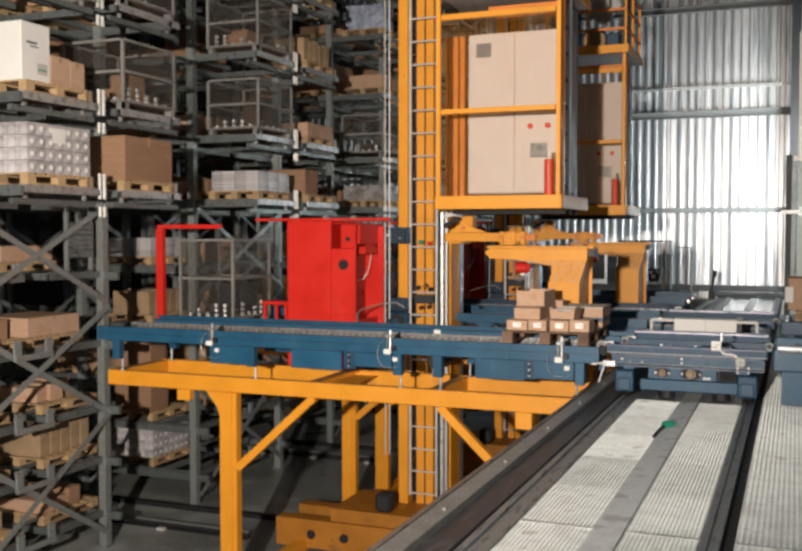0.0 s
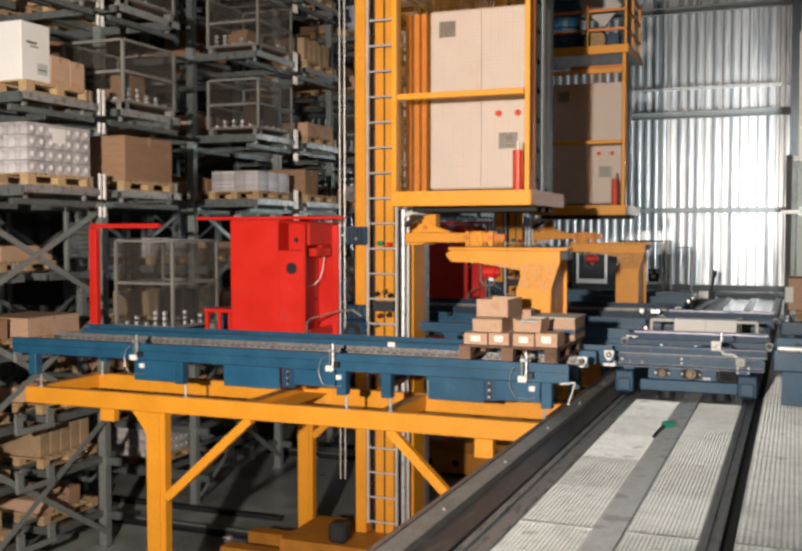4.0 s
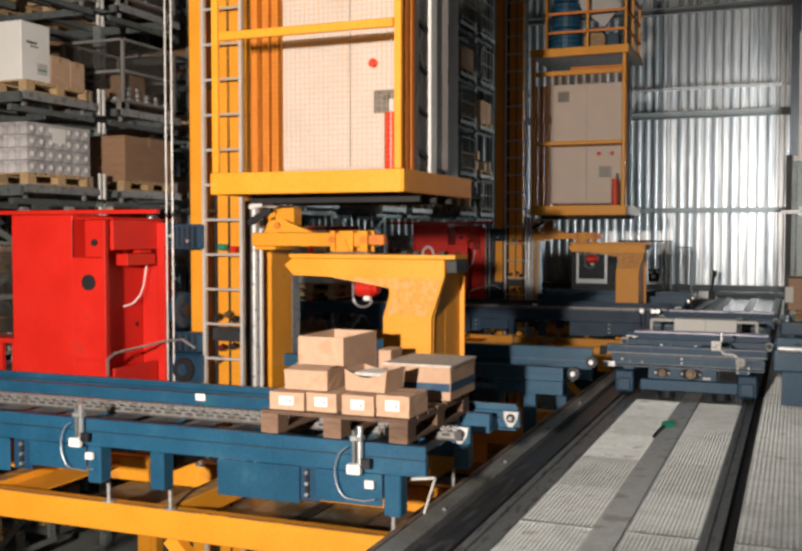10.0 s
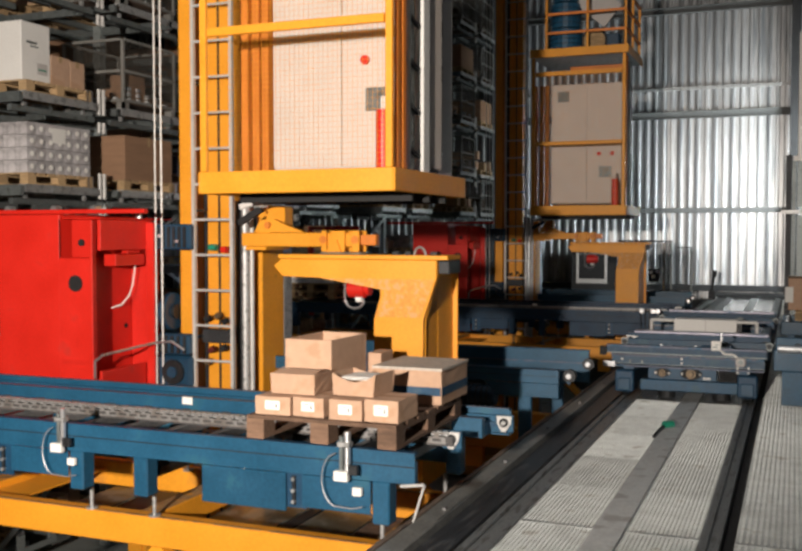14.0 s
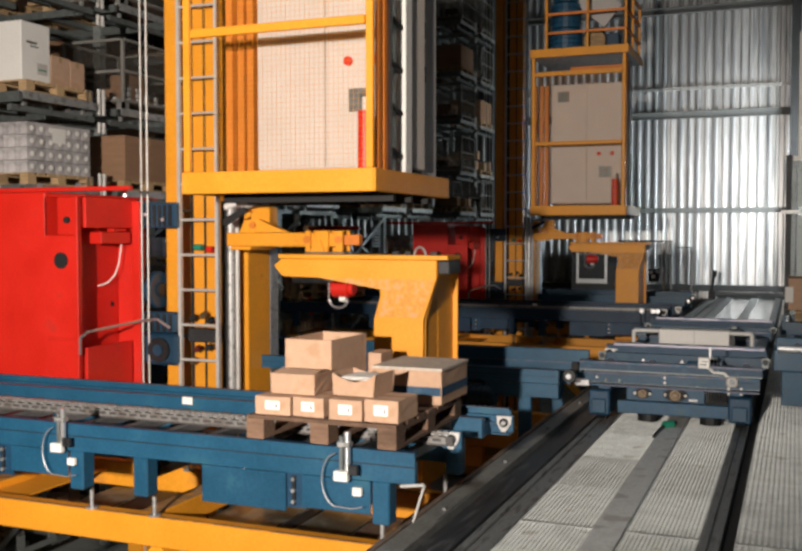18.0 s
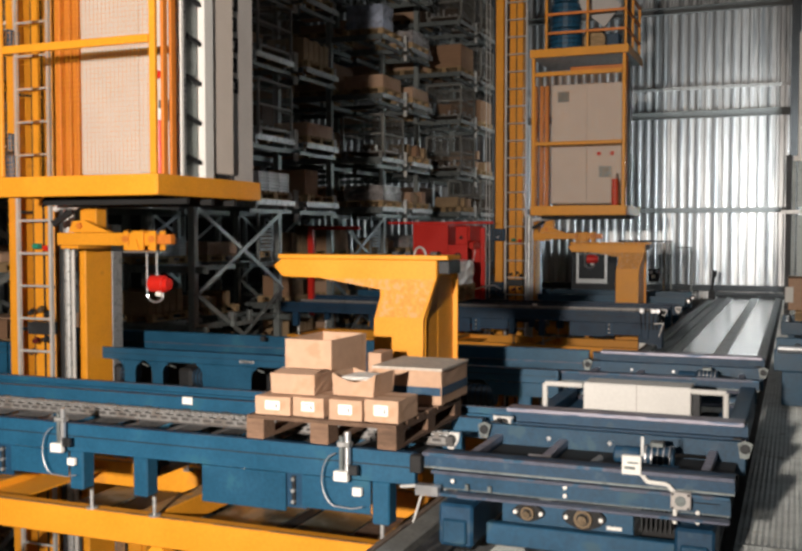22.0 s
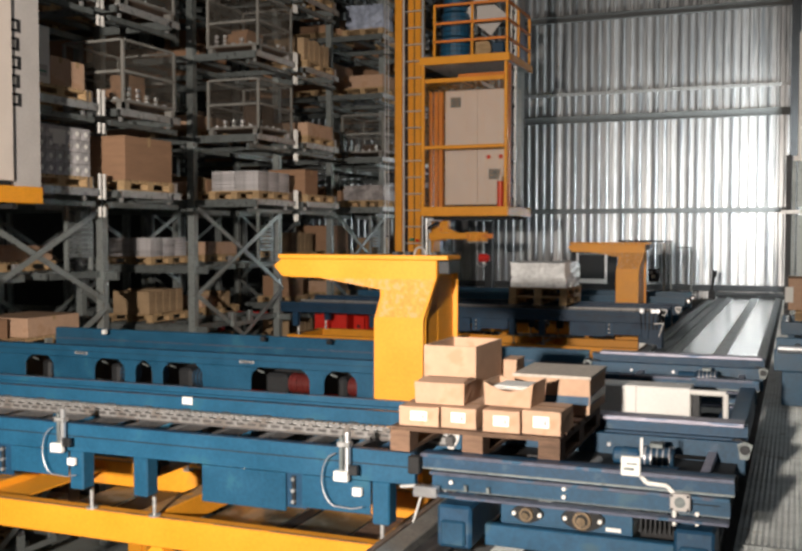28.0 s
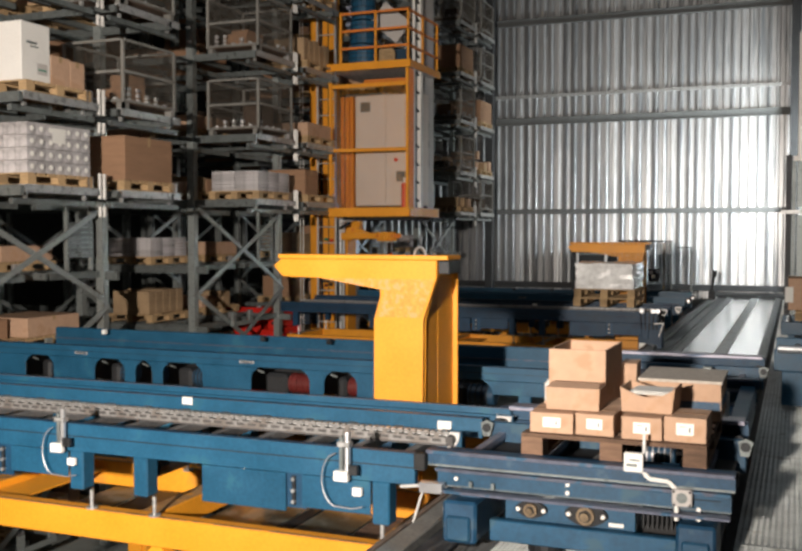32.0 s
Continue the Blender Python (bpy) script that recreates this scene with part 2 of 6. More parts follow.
def wall_north():
    """The far end wall: trapezoid sheeting with horizontal purlins before it."""
    w = thing("wall_north", "corrugated galvanised sheet metal end wall", "wall", kind="structure", at=(-5, 31.2, FLOOR))
    rnd = random.Random(5)
    x, pitch, i = -16.0, 0.25, 0
    sheet = 0
    while x < 8:
        pts = []
        for k in range(4):
            e, f = rnd.uniform(-0.006, 0.006), rnd.uniform(-0.012, 0.012)
            pts += [(x, 31.2), (x + 0.06, 31.2 + e), (x + 0.13 + f, 31.2), (x + 0.16 + f, 31.15), (x + 0.22, 31.15 - e)]
            x += pitch
        pts.append((x, 31.2))
        bm = bmesh.new()
        dy = rnd.uniform(-0.004, 0.004)
        lo = [bm.verts.new((a, b + dy, FLOOR)) for a, b in pts]
        hi = [bm.verts.new((a, b + dy, 12)) for a, b in pts]
        back = [bm.verts.new((p[0], 31.3, z)) for p in (pts[0], pts[-1]) for z in (FLOOR, 12)]
        for a in range(len(pts) - 1):
            bm.faces.new((lo[a], lo[a + 1], hi[a + 1], hi[a]))
        bm.faces.new((back[0], back[2], back[3], back[1]))
        part("panel", bm, SHEET, w)
    for z, h, mt in ((8.45, 0.2, PURLIN), (5.3, 0.22, PURLIN), (2.46, 0.15, PURLIN), (6.16, 0.08, STEEL)):
        bm = bmesh.new()
        prism(bm, [(31.13, z), (31.0, z), (31.0, z + 0.02), (31.115, z + 0.02), (31.115, z + h - 0.02), (31.0, z + h - 0.02), (31.0, z + h), (31.13, z + h)], "x", -15.9, 4.2)
        part("purlin", bm, mt, w)
    B("base_rail", (-15.9, 4.2, 30.9, 31.12, 0.12, 0.3), DARK, w, 0.01)
    # raised black block stands for the darkness of the end pit
    B("pit_edge", (-2.3, 1.0, 29.5, 30.88, -0.1, 0.1), BLACK, w, 0.01)
    for x in (-9.35, -0.22):
        B("column", (x, x + 0.26, 30.7, 30.98, FLOOR, 12), DARK, w, 0.01)


wall_north()
# left part of the end wall, its shade behind the racks put into the colour
plain("wall_north_2", (-34, -16.05, 31.1, 31.4, FLOOR, 12), DARK, "end wall coloured dark for the shade behind the racks", "wall")


def deck():
    """The car's track: edge beam, dark slots, rails, gratings and the plate down the middle."""
    d = thing("walkway", "steel grating walkway with floor rails for the transfer car", "walkway", kind="structure", at=(-1, 14, 0))
    for name, x0, x1, z1, mt in (("edge_beam", -2.24, -2.06, 0.05, PLATE), ("wheel_channel", -2.056, -1.862, 0.0, CHANNEL), ("slot", -1.858, -1.832, -0.05, BLACK),
                                 ("rail_flange", -1.828, -1.64, 0.012, FLANGE), ("middle_plate", -1.155, -0.965, 0.015, MIDPLATE),
                                 ("rail", -0.515, -0.39, 0.02, FLANGE), ("slot", -0.386, -0.318, -0.03, BLACK)):
        B(name, (x0, x1, -2, 30.6, -0.2, z1), mt, d, 0.004)
    B("rail_head", (-1.80, -1.755, -2, 30.6, 0.0125, 0.034), FLANGE, d, 0.004)
    B("rail_head", (-0.50, -0.455, -2, 30.6, 0.0205, 0.04), FLANGE, d, 0.004)
    B("kerb_lip", (-2.236, -2.2, -2, 30.6, 0.0505, 0.066), RUSTY, d, 0.003)
    B("side_skirt", (-2.2, -2.12, -2, 30.6, -0.55, -0.21), RACK, d, 0.004)
    B("bottom_plate", (-1.63, 2.6, -2, 30.6, -0.24, -0.12), BLACK, d, 0)
    for i in range(22):
        part("anchor_bolt", shape(tube, (-2.11, -1.2 + 1.45 * i, 0.0505), (-2.11, -1.2 + 1.45 * i, 0.066), 0.014, 8), GALV2, d)
        part("anchor_bolt", shape(tube, (-0.99, -0.9 + 1.45 * i, 0.0155), (-0.99, -0.9 + 1.45 * i, 0.021), 0.013, 8), GALV2, d)
    rnd = random.Random(3)
    y = -1.8
    while y < 30.2:
        for x0, x1, pitch, wide, cross in ((-1.636, -1.16, 0.0265, 0.0135, 0.044), (-0.96, -0.52, 0.0265, 0.0135, 0.044), (-0.314, 0.45, 0.036, 0.021, 0.044)):
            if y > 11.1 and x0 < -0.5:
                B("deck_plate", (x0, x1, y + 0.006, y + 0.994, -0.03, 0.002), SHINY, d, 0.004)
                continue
            bm = bmesh.new()
            n = int((x1 - x0) / pitch)
            for i in range(n + 1):
                xx = x0 + (x1 - x0 - wide) * i / n
                box(bm, xx, xx + wide, y + 0.006, y + 0.994, -0.03, 0.0)
            k = 1
            while k * cross < 0.97:
                yy = y + 0.006 + k * cross
                box(bm, x0, x1, yy, yy + 0.007, -0.02, rnd.uniform(0.001, 0.003))
                k += 1
            box(bm, x0, x1, y + 0.986, y + 0.994, -0.03, 0.0005)
            if (int(y) % 4 == 1 and x0 > -1.2) or (int(y) % 5 == 0 and x0 < -1.2):
                box(bm, x0, x1, y + 0.955, y + 0.994, -0.03, 0.004)
            part("grating", bm, GRATE, d)
        y += 1.0


deck()


def legs():
    """What holds the deck up from the lower floor."""
    for y in (6.0, 12.0, 18.0, 24.0, 29.0):
        for x in (-1.9, 0.3):
            plain("deck_post", (x - 0.08, x + 0.08, y - 0.08, y + 0.08, FLOOR, -0.245), RACK, "grey steel post under the walkway deck", "post", 0.005)


legs()

# ---------------------------------------------------------------- storage racks
XR, XU, PITCH, N1, BLOCK = -8.61, -9.9, 5.54, 9.4, 3.25
LEVELS = (-2.42, -1.58, -0.78, 0.22, 1.28, 2.45, 3.57, 4.99, 6.3, 7.7)


def rack_block(k):
    y0 = N1 + PITCH * k
    r = thing("storage_rack", "tall galvanised pallet rack block beside an aisle", "rack", "rows of pallet racks", at=(-12, y0 + BLOCK / 2, FLOOR))
    uy = (y0 - 0.05, y0 + 3.02)
    up = None
    for j in range(6):
        x = XU - 2.45 * j
        for y in uy:
            if up is None:
                bm = bmesh.new()
                prism(bm, [(-0.065, -0.065), (0.065, -0.065), (0.065, 0.065), (0.045, 0.065), (0.045, -0.045), (-0.045, -0.045), (-0.045, 0.065), (-0.065, 0.065)], "z", 0, 12 - FLOOR - 1.0)
                box(bm, -0.11, 0.11, -0.11, 0.11, 0, 0.015)
                up = mesh_of("upright", bm, UPRIGHT)
            shared("upright", up, r, Matrix.Translation(Vector((x, y, FLOOR)) - base_of(r)))
    for li, z in enumerate(LEVELS):
        for j in range(3):
            x = XU - 2.45 * j
            for y in uy:
                part("cross_beam", shape(box, x - 2.39, (XR if z > 2 else XU + 0.3) if j == 0 else x - 0.061, y - 0.03, y + 0.03, z - 0.14, z - 0.02), RACK, r)
        # shelf rails running across the block, one pair at each pallet's ends
        xe = XR if z > 2 else XU + 0.02
        for a, b in ((y0, y0 + 1.35), (y0 + 1.85, y0 + BLOCK)):
            bm = bmesh.new()
            prism(bm, [(xe, z), (xe - 0.1, z), (xe - 0.1, z - 0.015), (xe - 0.015, z - 0.015), (xe - 0.015, z - 0.1), (xe, z - 0.1)], "y", a, b)
            part("shelf_rail", bm, STEEL if z > 2 else RACK, r)
            for dx in (0.75, 1.35, 2.1, 2.8, 3.6):
                part("shelf_rail", shape(box, xe - dx - 0.06, xe - dx, a, b, z - 0.08, z), RACK, r)
            B("shelf_edge", (xe - 3.9, xe - 0.105, a + 0.02, a + 0.07, z - 0.1, z - 0.003), RACK, r, 0)
            if z > 2:
                B("under_rail", (xe - 0.16, xe - 0.1, a - 0.1, b + 0.06, z - 0.24, z - 0.17), RACK, r, 0)
                B("under_rail", (xe - 1.5, xe - 1.43, a - 0.1, b + 0.06, z - 0.26, z - 0.17), RACK, r, 0)
                for yy in (a + 0.12, b - 0.16):
                    B("rail_hanger", (xe - 0.15, xe - 0.105, yy, yy + 0.04, z - 0.165, z - 0.105), STEEL, r, 0)
            for dy in (0.06, 0.14):
                B("shelf_stop", (xe - 0.07, xe - 0.03, b - dy - 0.035, b - dy, z + 0.003, z + 0.15), GALV2, r, 0)
        if z > 2:
            for dy in (1.44, 1.53):
                part("stop_rod", shape(tube, (xe - 0.05, y0 + dy, z - 0.14), (xe - 0.05, y0 + dy, z + 0.2), 0.026, 8), WHITEMETAL, r)
                part("stop_rod", shape(tube, (xe - 0.05, y0 + dy, z - 0.38), (xe - 0.05, y0 + dy, z - 0.24), 0.026, 8), WHITEMETAL, r)
    # cross bracing in the end frame below the deck's height and behind
    for x in (XU, XU - 2.45, XU - 4.9):
        for a, b in ((FLOOR + 0.2, -0.9), (-0.9, 0.75), (0.8, 2.3)):
            for s in (0, 1):
                p = (x + 0.095 + 0.03 * s, uy[0], a if s else b)
                q = (x + 0.095 + 0.03 * s, uy[1], b if s else a)
                part("brace", shape(bar, p, q, 0.085, 0.014, (1, 0, 0)), UPRIGHT, r)
    for z in LEVELS[:4]:
        for y in (y0 + 1.05, y0 + 1.65):
            B("stop_post", (XU + 0.13, XU + 0.17, y - 0.06, y + 0.06, z - 0.10, z + 0.16), UPRIGHT, r, 0)
        B("stop_bar", (XU + 0.172, XU + 0.19, y0 + 0.99, y0 + 1.71, z - 0.1, z - 0.02), UPRIGHT, r, 0)
    # slatted guard between two slim posts beside the rear upright
    for y in (uy[1] - 0.85, uy[1] - 0.32):
        B("slim_post", (XU + 0.0, XU + 0.05, y, y + 0.05, 1.3, 2.33), UPRIGHT, r, 0)
    for i in range(7):
        B("guard_slat", (XU + 0.052, XU + 0.07, uy[1] - 0.84, uy[1] - 0.28, 1.5 + 0.075 * i, 1.56 + 0.075 * i), RACK, r, 0)
    return r


for k in range(4):
    rack_block(k)


def aisle_rail(y):
    """Crane rail on the floor of one aisle, with its clips."""
    r = thing("aisle_rail", "dark steel crane rail clipped to the floor of an aisle", "rail", "aisle floor rails", kind="structure", at=(-20, y, FLOOR))
    B("rail_foot", (-33.9, -8.0, y - 0.07, y + 0.07, FLOOR + 0.001, FLOOR + 0.03), DARK, r, 0.003)
    B("rail_web", (-33.9, -8.0, y - 0.012, y + 0.012, FLOOR + 0.031, FLOOR + 0.1), DARK, r, 0)
    B("rail_head", (-33.9, -8.0, y - 0.035, y + 0.035, FLOOR + 0.101, FLOOR + 0.14), RACK, r, 0.004)
    for i in range(9):
        x = -8.4 - 1.25 * i
        for dy in (-0.12, 0.12):
            B("rail_clip", (x, x + 0.14, y + dy - 0.045, y + dy + 0.045, FLOOR + 0.001, FLOOR + 0.045), WHITEMETAL, r, 0.005)
    B("cable_duct", (-33.9, -8.0, y + 1.0, y + 1.12, FLOOR + 0.001, FLOOR + 0.08), DARK, r, 0.004)


for k in range(4):
    aisle_rail(8.0 + PITCH * k)

# ---------------------------------------------------------------- pallets and loads


def pallet_meshes(mt):
    """Board, skid and foot board of a wooden pallet, 1.0 by 1.2 m."""
    bm = bmesh.new()
    box(bm, -0.5, 0.5, -0.06, 0.06, 0.1225, 0.144)
    board = mesh_of("deck_board", bm, mt)
    bm = bmesh.new()
    prism(bm, [(-0.6, 0.0225), (-0.46, 0.0225), (-0.46, 0.1), (-0.07, 0.1), (-0.07, 0.0225), (0.07, 0.0225), (0.07, 0.1), (0.46, 0.1), (0.46, 0.0225), (0.6, 0.0225), (0.6, 0.122), (-0.6, 0.122)], "x", -0.06, 0.06)
    skid = mesh_of("skid", bm, mt)
    bm = bmesh.new()
    box(bm, -0.06, 0.06, -0.6, 0.6, 0.0, 0.022)
    foot = mesh_of("foot_board", bm, mt)
    return board, skid, foot


PALLET, PALLETOLD = pallet_meshes(WOOD), pallet_meshes(WOODOLD)


def pallet(x, y, z, old=False, turn=0.0):
    t = thing("wooden_pallet", "weathered brown wooden pallet under cartons" if old else "light wooden pallet on a rack shelf", "pallet", "wooden pallets", at=(x, y, z))
    t.rotation_euler = (0, 0, radians(turn))
    board, skid, foot = PALLETOLD if old else PALLET
    for i in range(7):
        shared("deck_board", board, t, Matrix.Translation((0, -0.54 + 0.18 * i, 0)))
    for dx in (-0.44, 0.0, 0.44):
        shared("skid", skid, t, Matrix.Translation((dx, 0, 0)))
        shared("foot_board", foot, t, Matrix.Translation((dx, 0, 0)))
    return t


def carton(x, y, z, sx, sy, sz, mt=None, label="brown cardboard carton on a pallet", turn=0.0, tape=True):
    """A carton, its base centred at x, y, z, with a lid seam and a strip of tape."""
    t = thing("carton", label, "box", "cartons", at=(x, y, z))
    t.rotation_euler = (0, 0, radians(turn))
    bm = shape(box, -sx / 2, sx / 2, -sy / 2, sy / 2, 0.001, sz, bevel=min(0.008, sx / 20))
    ob = new("body", mesh_of("body", bm, mt or CARD))
    ob.parent = t
    if tape:
        bm = bmesh.new()
        box(bm, -sx / 2 - 0.0015, sx / 2 + 0.0015, -0.03, 0.03, sz * 0.8, sz + 0.0015)
        ob = new("tape", mesh_of("tape", bm, WOOD))
        ob.parent = t
    return t


def cage(x, y, z, sx=1.0, sy=1.2, h=0.95, fill=0.35, seed=1):
    """A wire-mesh box pallet: corner posts, rims, fine mesh, feet and some parts inside."""
    t = thing("mesh_box", "grey wire mesh box pallet holding metal parts", "crate", "mesh box pallets", at=(x, y, z))
    rnd = random.Random(seed)
    X, Y = sx / 2, sy / 2

    def put(name, bm, mt):
        ob = new(name, mesh_of(name, bm, mt))
        ob.parent = t
        return ob
    for a in (-1, 1):
        for b in (-1, 1):
            put("corner_post", shape(box, a * X - 0.02, a * X + 0.02, b * Y - 0.02, b * Y + 0.02, 0.0, h), GALV)
            put("foot", shape(box, a * (X - 0.04) - 0.06, a * (X - 0.04) + 0.06, b * (Y - 0.04) - 0.06, b * (Y - 0.04) + 0.06, 0.0, 0.09), GALV)
    for zz in (0.12, h * 0.55, h):
        bm = bmesh.new()
        for a in (-1, 1):
            box(bm, -X + 0.03, X - 0.03, a * Y - 0.018, a * Y + 0.018, zz - 0.018, zz + 0.018)
            box(bm, a * X - 0.018, a * X + 0.018, -Y + 0.03, Y - 0.03, zz - 0.018, zz + 0.018)
        put("rim", bm, GALV)
    bm = bmesh.new()
    n = 26
    for i in range(1, n):
        c = -X + 2 * X * i / n
        d = -Y + 2 * Y * i / n
        for a in (-1, 1):
            box(bm, c - 0.002, c + 0.002, a * Y - 0.002, a * Y + 0.002, 0.14, h - 0.02)
            box(bm, a * X - 0.002, a * X + 0.002, d - 0.002, d + 0.002, 0.14, h - 0.02)
    rows = 26 if h > 1.1 else 18
    for i in range(1, rows):
        zz = 0.13 + (h - 0.15) * i / rows
        for a in (-1, 1):
            box(bm, -X, X, a * Y - 0.005, a * Y - 0.001, zz - 0.002, zz + 0.002)
            box(bm, a * X - 0.005, a * X - 0.001, -Y, Y, zz - 0.002, zz + 0.002)
    put("mesh", bm, WIRE)
    put("tray", shape(box, -X + 0.03, X - 0.03, -Y + 0.03, Y - 0.03, 0.09, 0.13), RUSTSHADE)
    for i in range(rnd.randint(1, 2)):
        a, b = rnd.uniform(0.14, 0.24), rnd.uniform(0.15, 0.3)
        cx, cy = rnd.uniform(-X + a + 0.05, X - a - 0.05), rnd.uniform(-Y + b + 0.05, Y - b - 0.05)
        put("inner_carton", shape(box, cx - a, cx + a, cy - b, cy + b, 0.132 + 0.001 * i, h * rnd.uniform(0.3, 0.6)), rnd.choice((CARDDARK, RUSTSHADE, RUSTSHADE, RUSTSHADE, DARK)))
    for i in range(10):
        cx, cy = (X - 0.09, -Y + 0.12 + (2 * Y - 0.24) * i / 9) if i % 2 else (-X + 0.12 + (2 * X - 0.24) * i / 9, -Y + 0.09)
        for j in range(rnd.randint(1, 2 + int(3 * fill))):
            put("turned_part", shape(tube, (cx, cy, 0.132 + 0.075 * j), (cx, cy, 0.18 + 0.075 * j), 0.04, 8), STEEL if i % 3 else GALV2)
    return t


WIRE = mat("rusty_wire", (0.14, 0.125, 0.105), 0.5, 0.4, amount=0.25)
GALV = mat("dull_zinc", (0.29, 0.285, 0.265), 0.6, 0.35, amount=0.25)


def wrapped(x, y, z, sx, sy, sz, mt, label, seed=1):
    """A load under stretch film: a block with an uneven, drawn-in top."""
    rnd = random.Random(seed)
    bm = bmesh.new()
    box(bm, -sx / 2, sx / 2, -sy / 2, sy / 2, 0.001, sz)
    bmesh.ops.subdivide_edges(bm, edges=bm.edges[:], cuts=4, use_grid_fill=True)
    for v in bm.verts:
        if v.co.z > 0.01:
            v.co += Vector((rnd.uniform(-1, 1), rnd.uniform(-1, 1), rnd.uniform(-1, 0.4))) * 0.022
    t = tagged(new("wrapped_load", mesh_of("wrapped_load", bm, mt)), label, "load", "wrapped loads")
    t.location = (x, y, z)
    return t


def packs(x, y, z, nx, ny, nz, dx, dy, dz, label):
    """A pallet load of small shrink-wrapped packs, each its own block with a pale end."""
    t = thing("pack_stack", label, "load", "stacks of packs", at=(x, y, z))
    bm = bmesh.new()
    box(bm, -dx / 2 + 0.004, dx / 2 - 0.004, -dy / 2 + 0.004, dy / 2 - 0.004, 0.002, dz - 0.004)
    body = mesh_of("pack", bm, PACK)
    bm = bmesh.new()
    tube(bm, (dx / 2 - 0.004, 0, dz * 0.5), (dx / 2 + 0.003, 0, dz * 0.5), dz * 0.22, 8)
    dot = mesh_of("pack_end", bm, PAPER)
    for i in range(nx):
        for j in range(ny):
            for k in range(nz):
                if 0 < i < nx - 1 and 0 < j < ny - 1 and k < nz - 1:
                    continue
                p = shared("pack", body, t, Matrix.Translation(((i - (nx - 1) / 2) * dx, (j - (ny - 1) / 2) * dy, k * dz)))
                if i == nx - 1 and dz > 0.08:
                    shared("pack_end", dot, p)
    if dz > 0.08:
        bm = bmesh.new()
        box(bm, nx * dx / 2 + 0.004, nx * dx / 2 + 0.007, -0.14, 0.1, dz * (nz - 1.5), dz * (nz - 0.3))
        ob = new("paper_sheet", mesh_of("paper_sheet", bm, PAPER))
        ob.parent = t
    return t


PACK = mat("grey_shrink_pack", (0.52, 0.50, 0.51), 0.35, amount=0.35, grain=12)
CRATE = mat("sand_sacks", (0.42, 0.29, 0.17), 0.9, amount=0.3)


def load(kind, x, y, z, seed):
    """One pallet place on a shelf."""
    rnd = random.Random(seed)
    if kind == "none":
        return
    if kind == "cage":
        cage(x, y, z, fill=rnd.uniform(0.2, 0.5), seed=seed)
        return
    pallet(x, y, z)
    z += 0.145
    if kind == "box":
        carton(x, y, z, 0.96, 1.12, 0.62, CARDDARK, "large plain brown carton on a wooden pallet")
    elif kind == "packs":
        packs(x, y, z, 5, 7, 4, 0.19, 0.165, 0.155, "shrink-wrapped grey bottle packs stacked on a pallet")
    elif kind == "white":
        t = carton(x + 0.05, y - 0.32, z, 0.7, 0.5, 0.72, WHITE, "tall white carton with printed marks on a rack pallet", tape=False)
        for name, y0, y1, z0, z1, mt in (("print_mark", -0.16, 0.02, 0.46, 0.49, RACK), ("print_mark", -0.1, 0.04, 0.42, 0.44, RACK), ("side_label", 0.02, 0.2, 0.1, 0.24, GREYCOVER), ("print_mark", 0.04, 0.18, 0.15, 0.17, GREEN)):
            bm = bmesh.new()
            k = 0.3522 if name == "print_mark" else 0.3512
            box(bm, 0.3502, k, y0, y1, z0, z1)
            ob = new(name, mesh_of(name, bm, mt))
            ob.parent = t
        carton(x + 0.15, y + 0.12, z, 0.5, 0.36, 0.38)
        carton(x + 0.15, y + 0.44, z, 0.5, 0.28, 0.36)
    elif kind == "trays":
        packs(x, y, z, 2, 3, 6, 0.47, 0.38, 0.058, "silvery flat packets stacked under film on a pallet")
    elif kind == "film":
        wrapped(x, y, z, 0.96, 1.14, rnd.uniform(0.3, 0.42), FILMGREY, "low load under clear stretch film", seed)
    elif kind == "low":
        carton(x, y, z, 0.95, 1.1, rnd.uniform(0.2, 0.3), CARD, "flat pale carton on a wooden pallet")
    elif kind == "sacks":
        for i in range(5):
            carton(x, y - 0.45 + i * 0.22, z, 0.8, 0.2, 0.42 + rnd.uniform(-0.03, 0.03), CRATE, "upright sand-coloured paper bundle", tape=False)
    elif kind == "two":
        carton(x, y - 0.25, z, 0.8, 0.55, 0.48, CARDDARK)
    elif kind == "blue":
        wrapped(x, y - 0.2, z, 0.9, 0.6, 0.55, FILMBLUE, "load under blue-white film", seed)
    elif kind == "mix":
        h = 0
        for i in range(rnd.randint(3, 5)):
            carton(x + rnd.uniform(-0.1, 0.1), y - 0.42 + 0.28 * (i % 4), z + (0.31 if i > 3 else 0), rnd.uniform(0.5, 0.9), 0.26, rnd.uniform(0.18, 0.3), rnd.choice((CARD, CARDDARK, CRATE)), turn=rnd.uniform(-4, 4), tape=rnd.random() < 0.5)


